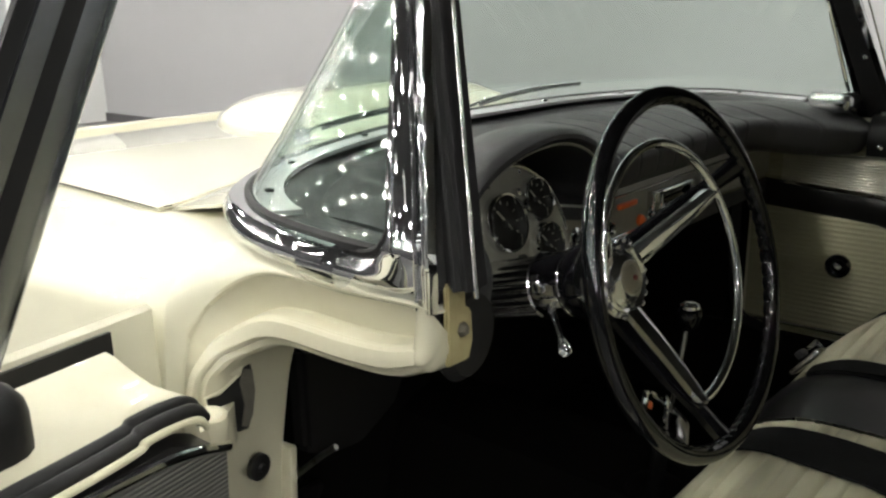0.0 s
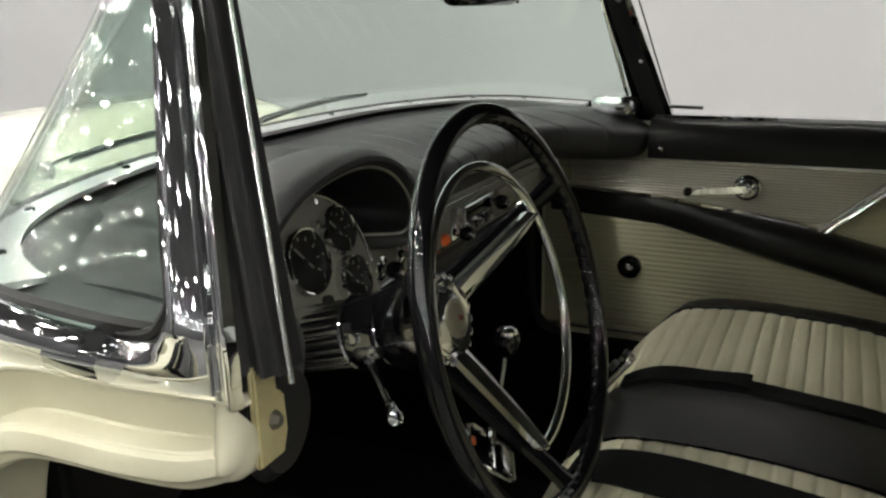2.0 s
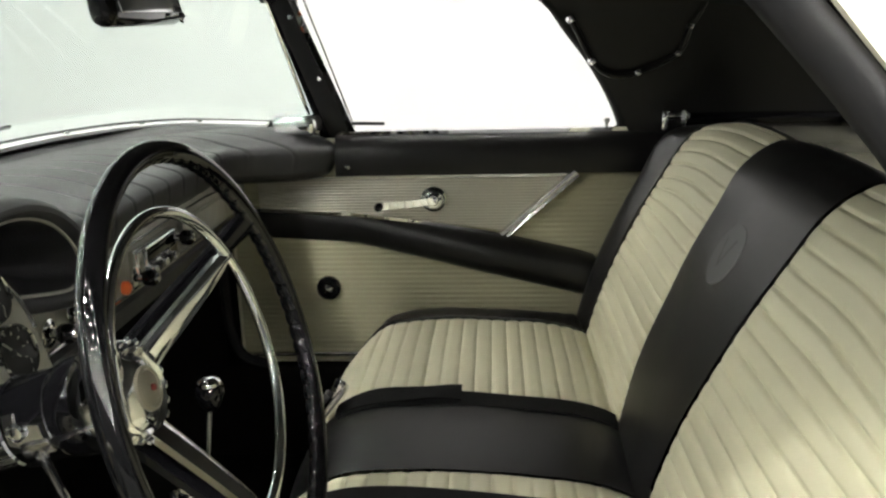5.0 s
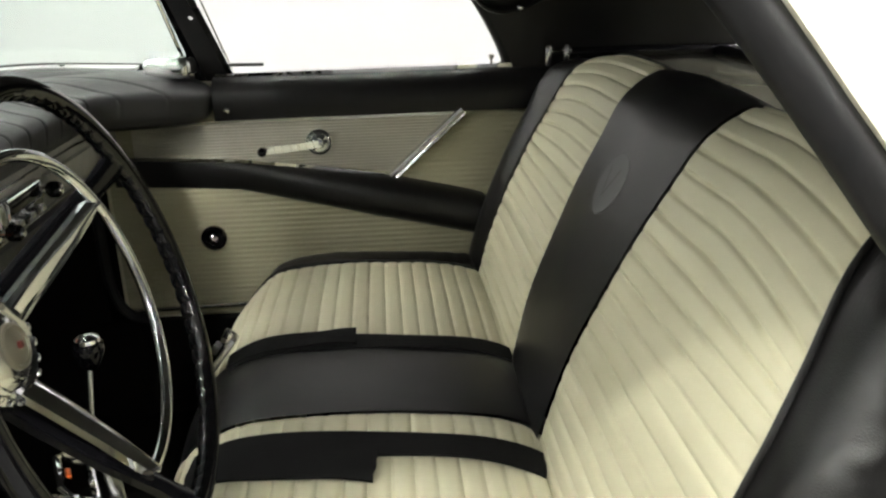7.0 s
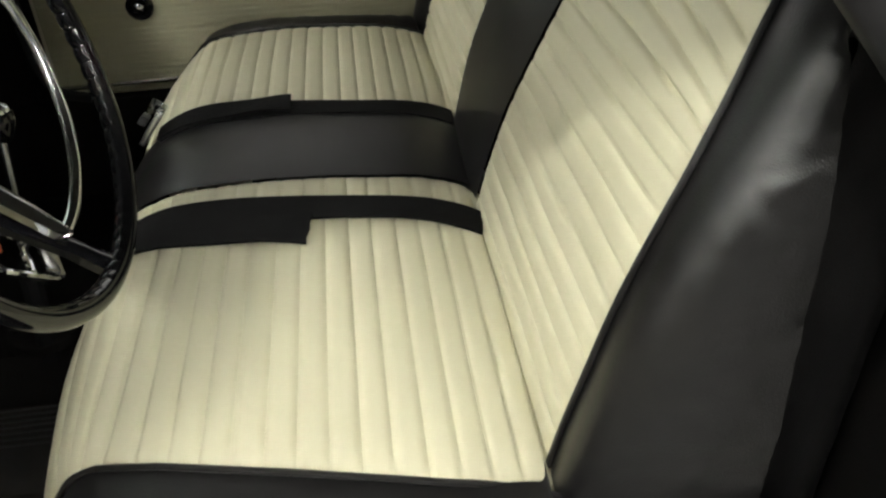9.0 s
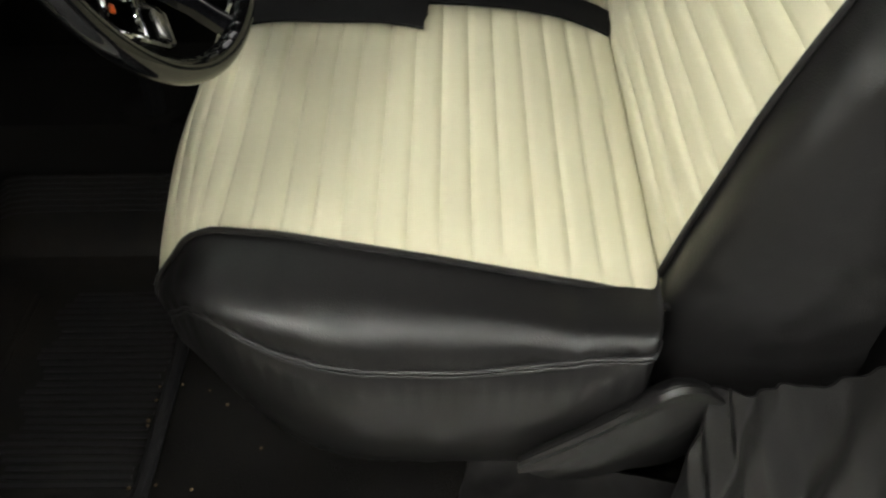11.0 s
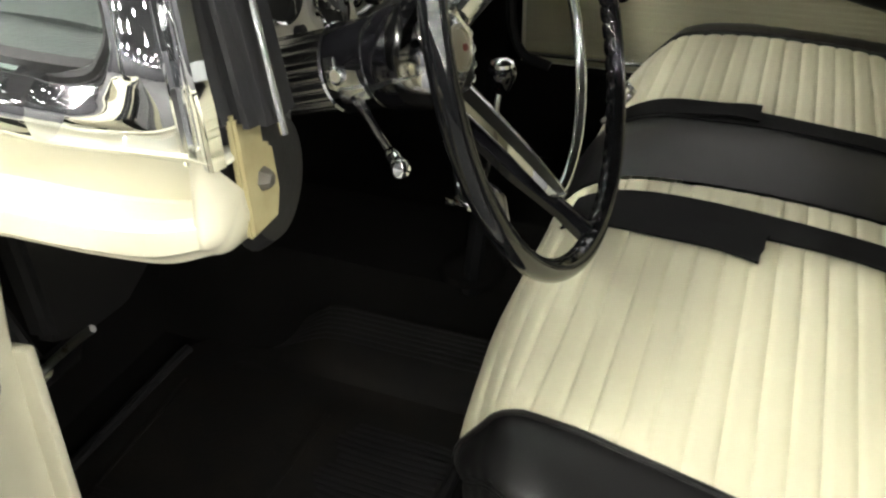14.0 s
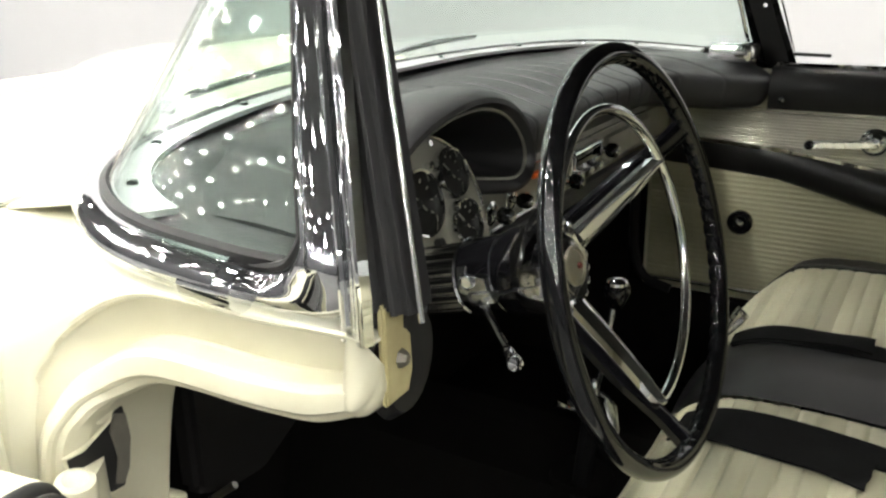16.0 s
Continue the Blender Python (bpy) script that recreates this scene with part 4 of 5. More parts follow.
# instrument hood: a padded roll that arches over a dark tunnel and curls under on the right
MOUTH = [(-0.512, 0.780), (-0.505, 0.850), (-0.478, 0.918), (-0.425, 0.958), (-0.350, 0.979), (-0.270, 0.982), (-0.205, 0.964), (-0.160, 0.930), (-0.143, 0.896), (-0.154, 0.870), (-0.180, 0.862), (-0.212, 0.861), (-0.250, 0.864)]
mouth = smooth_path([(x, 0, z) for x, z in MOUTH], 73)
lean = []
for i, p in enumerate(mouth):
    d = mouth[min(i + 1, 72)] - mouth[max(i - 1, 0)]
    lean.append(Vector((-d.z, 0, d.x)).normalized())


def mouth_ring(y, out):
    return [Vector((p.x, y + (0.075 * ease((-0.178 - p.x) / 0.05) if p.z < 0.88 and i > 40 else 0.0), p.z)) + n * out for i, (p, n) in enumerate(zip(mouth, lean))]


rings = [mouth_ring(y, o) for y, o in ((0.650, -0.060), (0.605, -0.018), (0.565, 0.006), (0.535, 0.013), (0.496, 0.013), (0.482, 0.010), (0.474, 0.004), (0.473, -0.002), (0.478, -0.007), (0.492, -0.010), (0.540, -0.012), (0.605, -0.030))]
hoodp = part("instrument_hood", loft(list(map(list, zip(*rings)))), DASHPAD, dash, "black padded instrument hood")
part("hood_back", poly([(-0.50, 0.70), (-0.15, 0.70), (-0.17, 0.90), (-0.23, 0.946), (-0.40, 0.944), (-0.47, 0.90)], 0.01, axes(Vector((0, 0.606, 0)), Vector((1, 0, 0)), Vector((0, 0, 1)), Vector((0, -1, 0)))), BLACK, hoodp)
part("hood_rim", tube(mouth_ring(0.484, -0.0098)[16:], 0.0022, 6), FASCIA, hoodp, "thin pale edge strip inside the hood")
# half-round silver gauge panel
PC = Vector((-0.316, 0.5255, 0.835))
PX, PZ = Vector((1, 0, 0)), Vector((0, 0.26, 0.966))
PN = PX.cross(PZ)


def on_panel(x, z, out=0.0):
    return PC + PX * x + PZ * z + PN * out


R = 0.108
outl = [(R * math.cos(math.pi * k / 36), R * math.sin(math.pi * k / 36)) for k in range(37)] + [(-R, -0.055), (R + 0.004, -0.055), (R + 0.004, -0.006)]
pm = axes(PC, PX, PZ, PN)
face = part("gauge_panel", poly(outl, 0.008, pm, 0.0015), FASCIA, dash, "half-round silver gauge panel")
part("panel_rim", tube([on_panel(R * math.cos(math.pi * k / 40), R * math.sin(math.pi * k / 40), 0.009) for k in range(41)], 0.0032, 8), DULL, face, "bright rim")


def gauge(x, z, r):
    m = axes(on_panel(x, z, 0.008), PX, PZ, PN)
    g = part("gauge", lathe([(r, -0.004), (r, 0.010), (r * 0.95, 0.014), (r * 0.89, 0.013), (r * 0.84, 0.002)], 32, m), CHROME, face, "round gauge with chrome bezel")
    part("dial", lathe([(r * 0.85, 0.001), (r * 0.85, 0.0025), (0, 0.0025)], 28, m), DIAL, g, "black dial")
    part("needle", block((r * 0.04, r * 0.9, 0.002), m @ pose(0, 0.1 * r, 0.005, 0, 0, 40)), FASCIA, g)
    for k in range(9):
        a = radians(215 - 31 * k)
        part("tick", block((r * 0.12, r * 0.03, 0.001), m @ pose(0.68 * r * math.cos(a), 0.68 * r * math.sin(a), 0.004, 0, 0, math.degrees(a))), FASCIA, g)
    part("hub", lathe([(r * 0.12, 0.003), (r * 0.12, 0.007), (0, 0.008)], 12, m), BLACK, g)


gauge(-0.030, 0.036, 0.041)
gauge(0.047, 0.055, 0.031)
gauge(0.053, -0.009, 0.031)
part("ignition_hole", lathe([(0.007, 0.0), (0.007, 0.010), (0.005, 0.011), (0, 0.008)], 16, pm @ pose(-0.008, -0.018, 0.006)), BLACK, face)
part("indicator", lathe([(0.005, 0.0), (0.005, 0.010), (0, 0.012)], 12, pm @ pose(0.010, 0.072, 0.006)), CHROME, face)
for a in (25, 75, 118, 150):
    part("screw", lathe([(0.004, 0), (0.0035, 0.003), (0, 0.003)], 8, pm @ pose(0.100 * math.cos(radians(a)), 0.100 * math.sin(radians(a)), 0.008)), CHROME, face)

# ---- steering wheel and column ----
SW = Vector((-0.3895, 0.2395, 0.870))
TA, YA = radians(15.8), radians(-1.2)
SX = Vector((math.cos(YA), math.sin(YA), 0))
SU = Vector((-math.sin(YA) * math.sin(TA), math.cos(YA) * math.sin(TA), math.cos(TA)))
SN = SX.cross(SU)
sm = axes(SW, SX, SU, SN)
wheel = thing("steering_wheel", "black steering wheel with chrome spokes, horn ring and hub", "steering wheel", at=SW)


def wpart(name, bm, material, parent=None, label=""):
    bmesh.ops.transform(bm, matrix=Matrix.Translation(-SW) @ sm, verts=bm.verts[:])
    return part(name, bm, material, parent or wheel, label)


RR = 0.1905
rows = []
for k in range(720):
    a = 2 * math.pi * k / 720
    d = Vector((math.cos(a), math.sin(a), 0))
    row = []
    for q in range(20):
        ph = 2 * math.pi * q / 20
        grip = max(0.0, -math.cos(ph) * 0.75 - math.sin(ph) * 0.65) ** 1.5
        r = 0.0096 + grip * (0.0024 * abs(math.sin(36 * a)) ** 0.5 - 0.0012)
        row.append(d * (RR + r * math.cos(ph)) + Vector((0, 0, r * math.sin(ph))))
    rows.append(row)
wpart("rim", loft(rows, close=True, wrap=True), RIM, label="glossy black rim with finger grips")
for a in (30, 150, 270):
    d = Vector((math.cos(radians(a)), math.sin(radians(a)), 0))
    s = Vector((-d.y, d.x, 0))
    rows = []
    for t, w, z in ((0.030, 0.015, -0.115), (0.07, 0.013, -0.090), (0.12, 0.011, -0.056), (0.16, 0.010, -0.022), (0.187, 0.013, -0.002)):
        rows.append([d * t + s * x * w + Vector((0, 0, z + q)) for x, q in ((-1, -0.006), (1, -0.006), (1, 0.003), (0.6, 0.007), (-0.6, 0.007), (-1, 0.003))])
    sp = wpart("spoke", loft(rows, close=True, cap=True), GLOSS, label="black spoke")
    rows = []
    for t, w, z in ((0.036, 0.0135, -0.084), (0.06, 0.013, -0.068), (0.10, 0.011, -0.043), (0.134, 0.0085, -0.024), (0.144, 0.006, -0.019)):
        rows.append([d * t + s * x * w + Vector((0, 0, z + q)) for x, q in ((-1, -0.008), (1, -0.008), (1, 0.0), (0.3, 0.005), (-0.3, 0.005), (-1, 0.0))])
    wpart("spoke_cover", loft(rows, close=True, cap=True), CHROME, sp, "chrome spoke cover")
rg = [(0.1425 * math.cos(radians(a)), 0.1425 * math.sin(radians(a)), -0.020) for a in range(-90, 174, 4)]
wpart("horn_ring", tube(rg, 0.0047, 12, squash=1.2), CHROME, label="chrome horn ring")
HF = -0.083
hub = wpart("hub", lathe([(0.040, HF - 0.050), (0.047, HF - 0.040), (0.0485, HF - 0.016), (0.047, HF - 0.010), (0.045, HF - 0.004), (0.039, HF), (0.034, HF - 0.003), (0.030, HF), (0.024, HF + 0.004), (0.0, HF + 0.006)], 48), DARKCHROME, label="chrome hub with fluted edge")
for k in range(20):
    a = 2 * math.pi * k / 20
    wpart("flute", block((0.006, 0.0075, 0.008), Matrix.Rotation(a, 4, "Z") @ pose(0.0440, 0, HF - 0.005, 0, 35, 0), 0.0022, 3), CHROME, hub)
wpart("badge", lathe([(0.0205, HF + 0.003), (0.020, HF + 0.007), (0.0175, HF + 0.0085), (0.016, HF + 0.0065), (0.010, HF + 0.0085), (0, HF + 0.0095)], 32), mat("badge_cream", (0.24, 0.225, 0.17), 0.3, 0.5, dirt=0.5, dirt_scale=70, grain="noise", dirt_colour=(0.22, 0.2, 0.15)), hub, "round pale domed badge")
wpart("badge_centre", lathe([(0.0035, HF + 0.0095), (0.003, HF + 0.012), (0, HF + 0.0125)], 16), RED, hub, "small red emblem")
col = wpart("column", lathe([(0.036, -0.104), (0.044, -0.107), (0.046, -0.118), (0.046, -0.138), (0.043, -0.150), (0.030, -0.154)], 40), GLOSS, label="black steering column")
cl = wpart("signal_collar", lathe([(0.037, -0.146), (0.0405, -0.150), (0.0405, -0.196), (0.037, -0.200)], 40), GLOSS, label="black and chrome turn signal collar")
for z in (-0.152, -0.196):
    wpart("collar_ring", lathe([(0.0405, z - 0.002), (0.042, z), (0.0405, z + 0.002)], 40), CHROME, cl)
rows = []
for k in range(13):
    a = radians(150 + 62 * k / 12)
    z0 = -0.190 if k < 8 else -0.183
    z1 = -0.158 if 3 < k < 8 else (-0.172 if k > 2 else -0.180)
    rows.append([Vector((r * math.cos(a), r * math.sin(a), z)) for r, z in ((0.0405, z0), (0.0425, z0), (0.0425, z1), (0.0405, z1))])
wpart("collar_plate", loft(rows, close=True, cap=True), DULL, cl, "chrome plate on the collar")
wpart("collar_boss", lathe([(0.0085, 0), (0.0085, 0.003), (0.0065, 0.005), (0.0055, 0.003), (0, 0.003)], 20, axes(Vector((-0.0420, 0.006, -0.178)), Vector((0, 0, 1)), Vector((0, 1, 0)), Vector((-1, 0, 0)))), CHROME, cl, "round pivot screw")
wpart("lever_socket", block((0.010, 0.014, 0.030), pose(-0.0415, -0.012, -0.166, 0, 0, 15), 0.003), DULL, cl)
rows = []
for k in range(161):
    a = 2 * math.pi * k / 160
    r = 0.047 - 0.004 * (0.5 + 0.5 * math.cos(20 * a)) ** 2
    r *= 0.80
    rows.append([Vector((r * q * math.cos(a), r * q * math.sin(a), z)) for q, z in ((0.85, -0.197), (1, -0.201), (1, -0.300), (0.9, -0.310), (0.6, -0.34))])
wpart("fluted_sleeve", loft(rows), DULL, col, "chrome fluted column sleeve")
wpart("lower_column", lathe([(0.030, -0.30), (0.028, -0.62)], 20), BLACK, col)
tip = sm.inverted() @ Vector((-0.546, 0.301, 0.818))
st = Vector((-0.040, -0.016, -0.168))
lv = wpart("signal_lever", tube([st, st.lerp(tip, 0.5), tip], 0.0, 10, radii=[0.0055, 0.0036, 0.0036]), CHROME, label="chrome turn signal lever")
wpart("lever_tip", lathe([(0.0035, -0.030), (0.0055, -0.022), (0.0055, -0.010), (0.0045, -0.006), (0.0075, 0.001), (0.0065, 0.006), (0, 0.009)], 16, Matrix.Translation(tip) @ (tip - st).to_track_quat("Z", "Y").to_matrix().to_4x4()), CHROME, lv)

# ---- gear lever, mirror ----
gl = thing("gear_lever", "chrome floor gear lever with a black and chrome knob", "gear lever", at=(-0.075, 0.42, 0.385))
G = Vector((-0.075, 0.42, 0.385))
kt = Vector((-0.090, 0.374, 0.704)) - G
part("rod", tube([(0, 0, 0), kt * 0.6, kt], 0.0042, 10), CHROME, gl)
part("knob", lathe([(0.006, -0.026), (0.013, -0.018), (0.0185, -0.002), (0.0175, 0.008), (0.012, 0.014)], 24, Matrix.Translation(kt)), GLOSS, gl, "black knob")
part("knob_cap", lathe([(0.0150, 0.010), (0.0145, 0.015), (0.009, 0.019), (0, 0.020)], 24, Matrix.Translation(kt)), CHROME, gl, "chrome cap of the knob")
part("boot", lathe([(0.05, 0.0), (0.046, 0.010), (0.02, 0.022), (0.009, 0.035), (0.007, 0.04)], 20), CARPET, gl, "black boot")

mir = thing("rear_view_mirror", "black rear-view mirror with a chrome screw", "mirror", at=(-0.097, 0.405, 1.184))
part("case", block((0.236, 0.028, 0.066), pose(0, 0, 0, -6, 0, 4), 0.013, 4), GLOSS, mir)
part("mirror_glass", block((0.206, 0.003, 0.046), pose(0, -0.0135, 0.004, -12, 0, 4), 0.001), DARKCHROME, mir, "dark mirror glass")
part("stalk", tube([(0, 0.01, 0.02), (0.01, 0.03, 0.06), (0.02, 0.05, 0.12)], 0.007, 8), CHROME, mir)
part("screw", lathe([(0.0065, 0), (0.006, 0.004), (0, 0.006)], 12, pose(0.090, -0.014, -0.024, 90, 0, 4)), CHROME, mir)

# ---- bench seat ----
seat = thing("bench_seat", "black and cream vinyl bench seat with stitched channels", "car seat", at=(0, 0, 0.21))
SO = Vector((0, 0, 0.21))
XL, XR = -0.556, 0.520
S1, S2 = -0.075, 0.125


def cushion_point(x, s, pleat):
    """s runs from the rear crease over the top and down the front."""
    e = max(0.0, (abs(x - 0.0) - 0.30) / 0.25)
    zc = lerp1([(-0.56, 0.573), (-0.30, 0.586), (0.03, 0.590), (0.30, 0.593), (0.50, 0.584), (0.56, 0.577)], x)
    yf = 0.300 - 0.028 * max(0, e) ** 2
    prof = [(-0.195, zc - 0.080), (-0.172, zc - 0.042), (-0.11, zc - 0.018), (-0.02, zc - 0.006), (0.08, zc), (0.17, zc - 0.002), (0.225, zc - 0.012), (yf - 0.030, zc - 0.036), (yf - 0.006, zc - 0.070), (yf - 0.018, zc - 0.108), (yf - 0.065, zc - 0.165), (yf - 0.13, zc - 0.215)]
    f = s * (len(prof) - 1)
    i = min(int(f), len(prof) - 2)
    p0, p1, p2, p3 = (Vector((*prof[max(0, min(len(prof) - 1, k))], 0)) for k in (i - 1, i, i + 1, i + 2))
    t = f - i
    p = 0.5 * (2 * p1 + (p2 - p0) * t + (2 * p0 - 5 * p1 + 4 * p2 - p3) * t * t + (3 * p1 - p0 - 3 * p2 + p3) * t**3)
    d = (0.5 * ((p2 - p0) + 2 * (2 * p0 - 5 * p1 + 4 * p2 - p3) * t + 3 * (3 * p1 - p0 - 3 * p2 + p3) * t * t)).normalized()
    n = Vector((-d.y, d.x, 0))
    p = p + n * pleat
    return Vector((x, p.x, p.y))


def arc_table(point):
    """Length along a section, to space the stitched channels evenly."""
    pts = [point(0.3, k / 240, 0.0) for k in range(241)]
    out = [0.0]
    for a, b in zip(pts[:-1], pts[1:]):
        out.append(out[-1] + (b - a).length)
    return out


def pleats(s, table, depth):
    f = s * 240
    i = min(int(f), 239)
    ph = mix(table[i], table[i + 1], f - i) / 0.027
    g = abs(ph - round(ph))
    return -depth * math.exp(-((g / 0.10) ** 2)) + 0.0012 * math.sin(math.pi * (ph % 1))


CUSHION_ARC = arc_table(cushion_point)


def edge_x(x, s):
    """Outer seams close in a little towards the front."""
    if x < -0.4:
        return lerp1([(0.10, -0.571), (0.22, -0.563), (0.29, -0.552), (0.37, -0.536), (0.44, -0.520), (0.52, -0.508), (0.60, -0.507), (0.72, -0.516), (1.0, -0.526)], s)
    return x - 0.030 * ease(s / 0.62) if x > 0.4 else x


def cushion_panel(x0, x1, pleated, nx, crown=0.0):
    rows = []
    ns = 330 if pleated else 60
    for j in range(nx + 1):
        row = []
        for k in range(ns + 1):
            s = k / ns
            x = mix(edge_x(x0, s), edge_x(x1, s), j / nx)
            edge = min(j, nx - j) / nx
            d = pleats(s, CUSHION_ARC, 0.0042) * min(1, 0.25 + edge * 12) if pleated else crown * (1 - (2 * j / nx - 1) ** 2)
            wv = 0.0018 * noise.noise(Vector((x * 9, s * 14, 3.1)))
            if pleated and edge < 0.02:
                d -= 0.004
            row.append(cushion_point(x, s, d + wv) - SO)
        rows.append(row)
    return loft(rows)


part("cushion_panel", cushion_panel(XL, S1, True, 34), VCREAM, seat, "channelled cream cushion panel of the driver's place")
part("cushion_panel", cushion_panel(S2, XR, True, 34), VCREAM, seat, "channelled cream cushion panel of the passenger's place")
part("cushion_stripe", cushion_panel(S1, S2, False, 12, 0.006), VBLACK, seat, "black middle stripe of the cushion")


def side_rails(sx, s):
    """Piping, seam and foot of the cushion's side at one place along its edge."""
    x0 = edge_x(XL if sx < 0 else XR, s)
    a = cushion_point(x0, s, -0.002)
    if s < 0.2:
        a.z = max(a.z, 0.557)
    y = a.y
    bx = 0.628 - 0.085 * max(0.0, (y - 0.08) / 0.19) ** 2.2
    zb = lerp1([(-0.20, 0.562), (-0.14, 0.556), (-0.09, 0.543), (0.0, 0.531), (0.08, 0.533), (0.14, 0.542), (0.20, 0.556), (0.28, 0.566)], y)
    zc = lerp1([(-0.20, 0.315), (0.0, 0.322), (0.07, 0.320), (0.15, 0.335), (0.20, 0.355), (0.28, 0.41)], y)
    if sx > 0:
        bx = bx - 0.034
    yb = 0.03 + (y - 0.03) * 0.955
    k = max(0.0, min(1.0, (-0.145 - y) / 0.050))
    bx -= 0.045 * k**2
    yb = max(yb, -0.138) - 0.014 * math.sin(math.pi / 2 * k)
    a.y = max(a.y, -0.146) - 0.010 * math.sin(math.pi / 2 * k)
    a.x -= sx * 0.034 * k**2
    b = Vector((sx * max(bx, abs(x0) + 0.006), yb, min(zb, a.z - 0.010)))
    c = Vector((sx * (max(bx, abs(x0) + 0.006) - 0.022), max(0.03 + (y - 0.03) * 0.93, -0.130) - 0.012 * math.sin(math.pi / 2 * k), min(zc, b.z - 0.03)))
    return a, b, c


def bolster(sx):
    """Black side of the cushion: a puffed roll above a puckered seam, with a skirt below."""
    rows = []
    for k in range(161):
        s = 0.72 * k / 160
        a, b, c = side_rails(sx, s)
        tuck = 0.0008 * math.sin(b.y * 420) + 0.0016 * noise.noise(Vector((b.y * 55, 0.3, 2.0)))
        row = []
        for q in range(17):
            th = math.pi / 2 * q / 16
            p = Vector((mix(a.x, b.x, math.sin(th) ** 0.72), mix(a.y, b.y, q / 16), mix(a.z, b.z, 1 - math.cos(th) ** 0.72)))
            p.x += sx * tuck * max(0.0, (q - 10) / 6)
            row.append(p + Vector((0, 0, 0.007 * math.sin(2 * th))))
        row.append(b + Vector((-sx * 0.004, 0, -0.003)))
        for q in range(1, 13):
            v = q / 12
            p = b.lerp(c, v)
            row.append(p + Vector((sx * (0.009 * math.sin(math.pi * min(1, v * 1.2)) + tuck * max(0, 1 - 3 * v)) - sx * 0.02 * max(0, v - 0.8) / 0.2, 0, 0)))
        row.append(c + Vector((-sx * 0.07, 0, -0.012)))
        rows.append([p + Vector((0.0026 * noise.noise(Vector((p.y * 22, p.z * 14, 1.0))), 0, 0.0012 * noise.noise(Vector((p.y * 40, p.z * 9, 5.0))))) - SO for p in row])
    return loft(rows)


for sx in (-1, 1):
    b = part("cushion_side", bolster(sx), VBLACK, seat, "black side of the seat cushion")
    pip = [cushion_point(edge_x(XL if sx < 0 else XR, 0.04 + 0.80 * k / 40), 0.04 + 0.80 * k / 40, 0.001) - SO for k in range(41)]
    part("piping", tube(pip, 0.0032, 8), VBLACK, b, "black piping")
    for off, r in ((0.0, 0.0024), (-0.006, 0.0016)):
        part("seam", tube([side_rails(sx, 0.08 + 0.60 * k / 40)[1] + Vector((sx * 0.0008, 0, off)) - SO for k in range(41)], r, 6), VBLACK, b)
part("seat_base", block((1.00, 0.34, 0.12), Matrix.Translation((0, -0.03, 0.065)), 0.02), BLACK, seat, "black seat base")


def back_point(x, s, off):
    """s runs from the crease up the front, over the top and down behind."""
    e = max(0.0, (abs(x) - 0.28) / 0.27)
    zt = 0.976 - 0.040 * e * e
    prof = [(-0.147, 0.455), (-0.158, 0.51), (-0.180, 0.60), (-0.213, 0.70), (-0.258, 0.80), (-0.302 + 0.017 * e, zt - 0.095), (-0.336 + 0.020 * e, zt - 0.038), (-0.376 + 0.028 * e, zt - 0.006), (-0.408, zt - 0.002), (-0.440, zt - 0.026), (-0.456, zt - 0.08), (-0.455, 0.70), (-0.44, 0.40)]
    f = s * (len(prof) - 1)
    i = min(int(f), len(prof) - 2)
    p0, p1, p2, p3 = (Vector((*prof[max(0, min(len(prof) - 1, k))], 0)) for k in (i - 1, i, i + 1, i + 2))
    t = f - i
    p = 0.5 * (2 * p1 + (p2 - p0) * t + (2 * p0 - 5 * p1 + 4 * p2 - p3) * t * t + (3 * p1 - p0 - 3 * p2 + p3) * t**3)
    d = (0.5 * ((p2 - p0) + 2 * (2 * p0 - 5 * p1 + 4 * p2 - p3) * t + 3 * (3 * p1 - p0 - 3 * p2 + p3) * t * t)).normalized()
    n = Vector((d.y, -d.x, 0))
    p = p + n * off
    return Vector((x, p.x, p.y))


BACK_ARC = arc_table(back_point)


def back_x(x, s):
    """The outer seams close in towards the top, the middle stripe widens."""
    k = ease(min(1.0, s / 0.55))
    if x < -0.4:
        return lerp1([(0.0, -0.535), (0.2, -0.535), (0.333, -0.521), (0.417, -0.506), (0.5, -0.488), (0.6, -0.475), (1.0, -0.475)], s)
    return x - math.copysign(0.055, x) * k if abs(x) > 0.4 else x + math.copysign(0.050, x) * k


def back_panel(x0, x1, pleated, nx, crown=0.0, s0=0.0, s1=1.0):
    rows = []
    ns = 330 if pleated else 70
    for j in range(nx + 1):
        row = []
        for k in range(ns + 1):
            s = mix(s0, s1, k / ns)
            x = mix(back_x(x0, s), back_x(x1, s), j / nx)
            edge = min(j, nx - j) / nx
            d = (pleats(s, BACK_ARC, 0.0042) * min(1, 0.25 + edge * 12) if s < 0.80 else 0) if pleated else crown * (1 - (2 * j / nx - 1) ** 2)
            wv = 0.002 * noise.noise(Vector((x * 8, s * 12, 7.1)))
            if pleated and edge < 0.02:
                d -= 0.004
            row.append(back_point(x, s, d + wv) - SO)
        rows.append(row)
    return loft(rows)


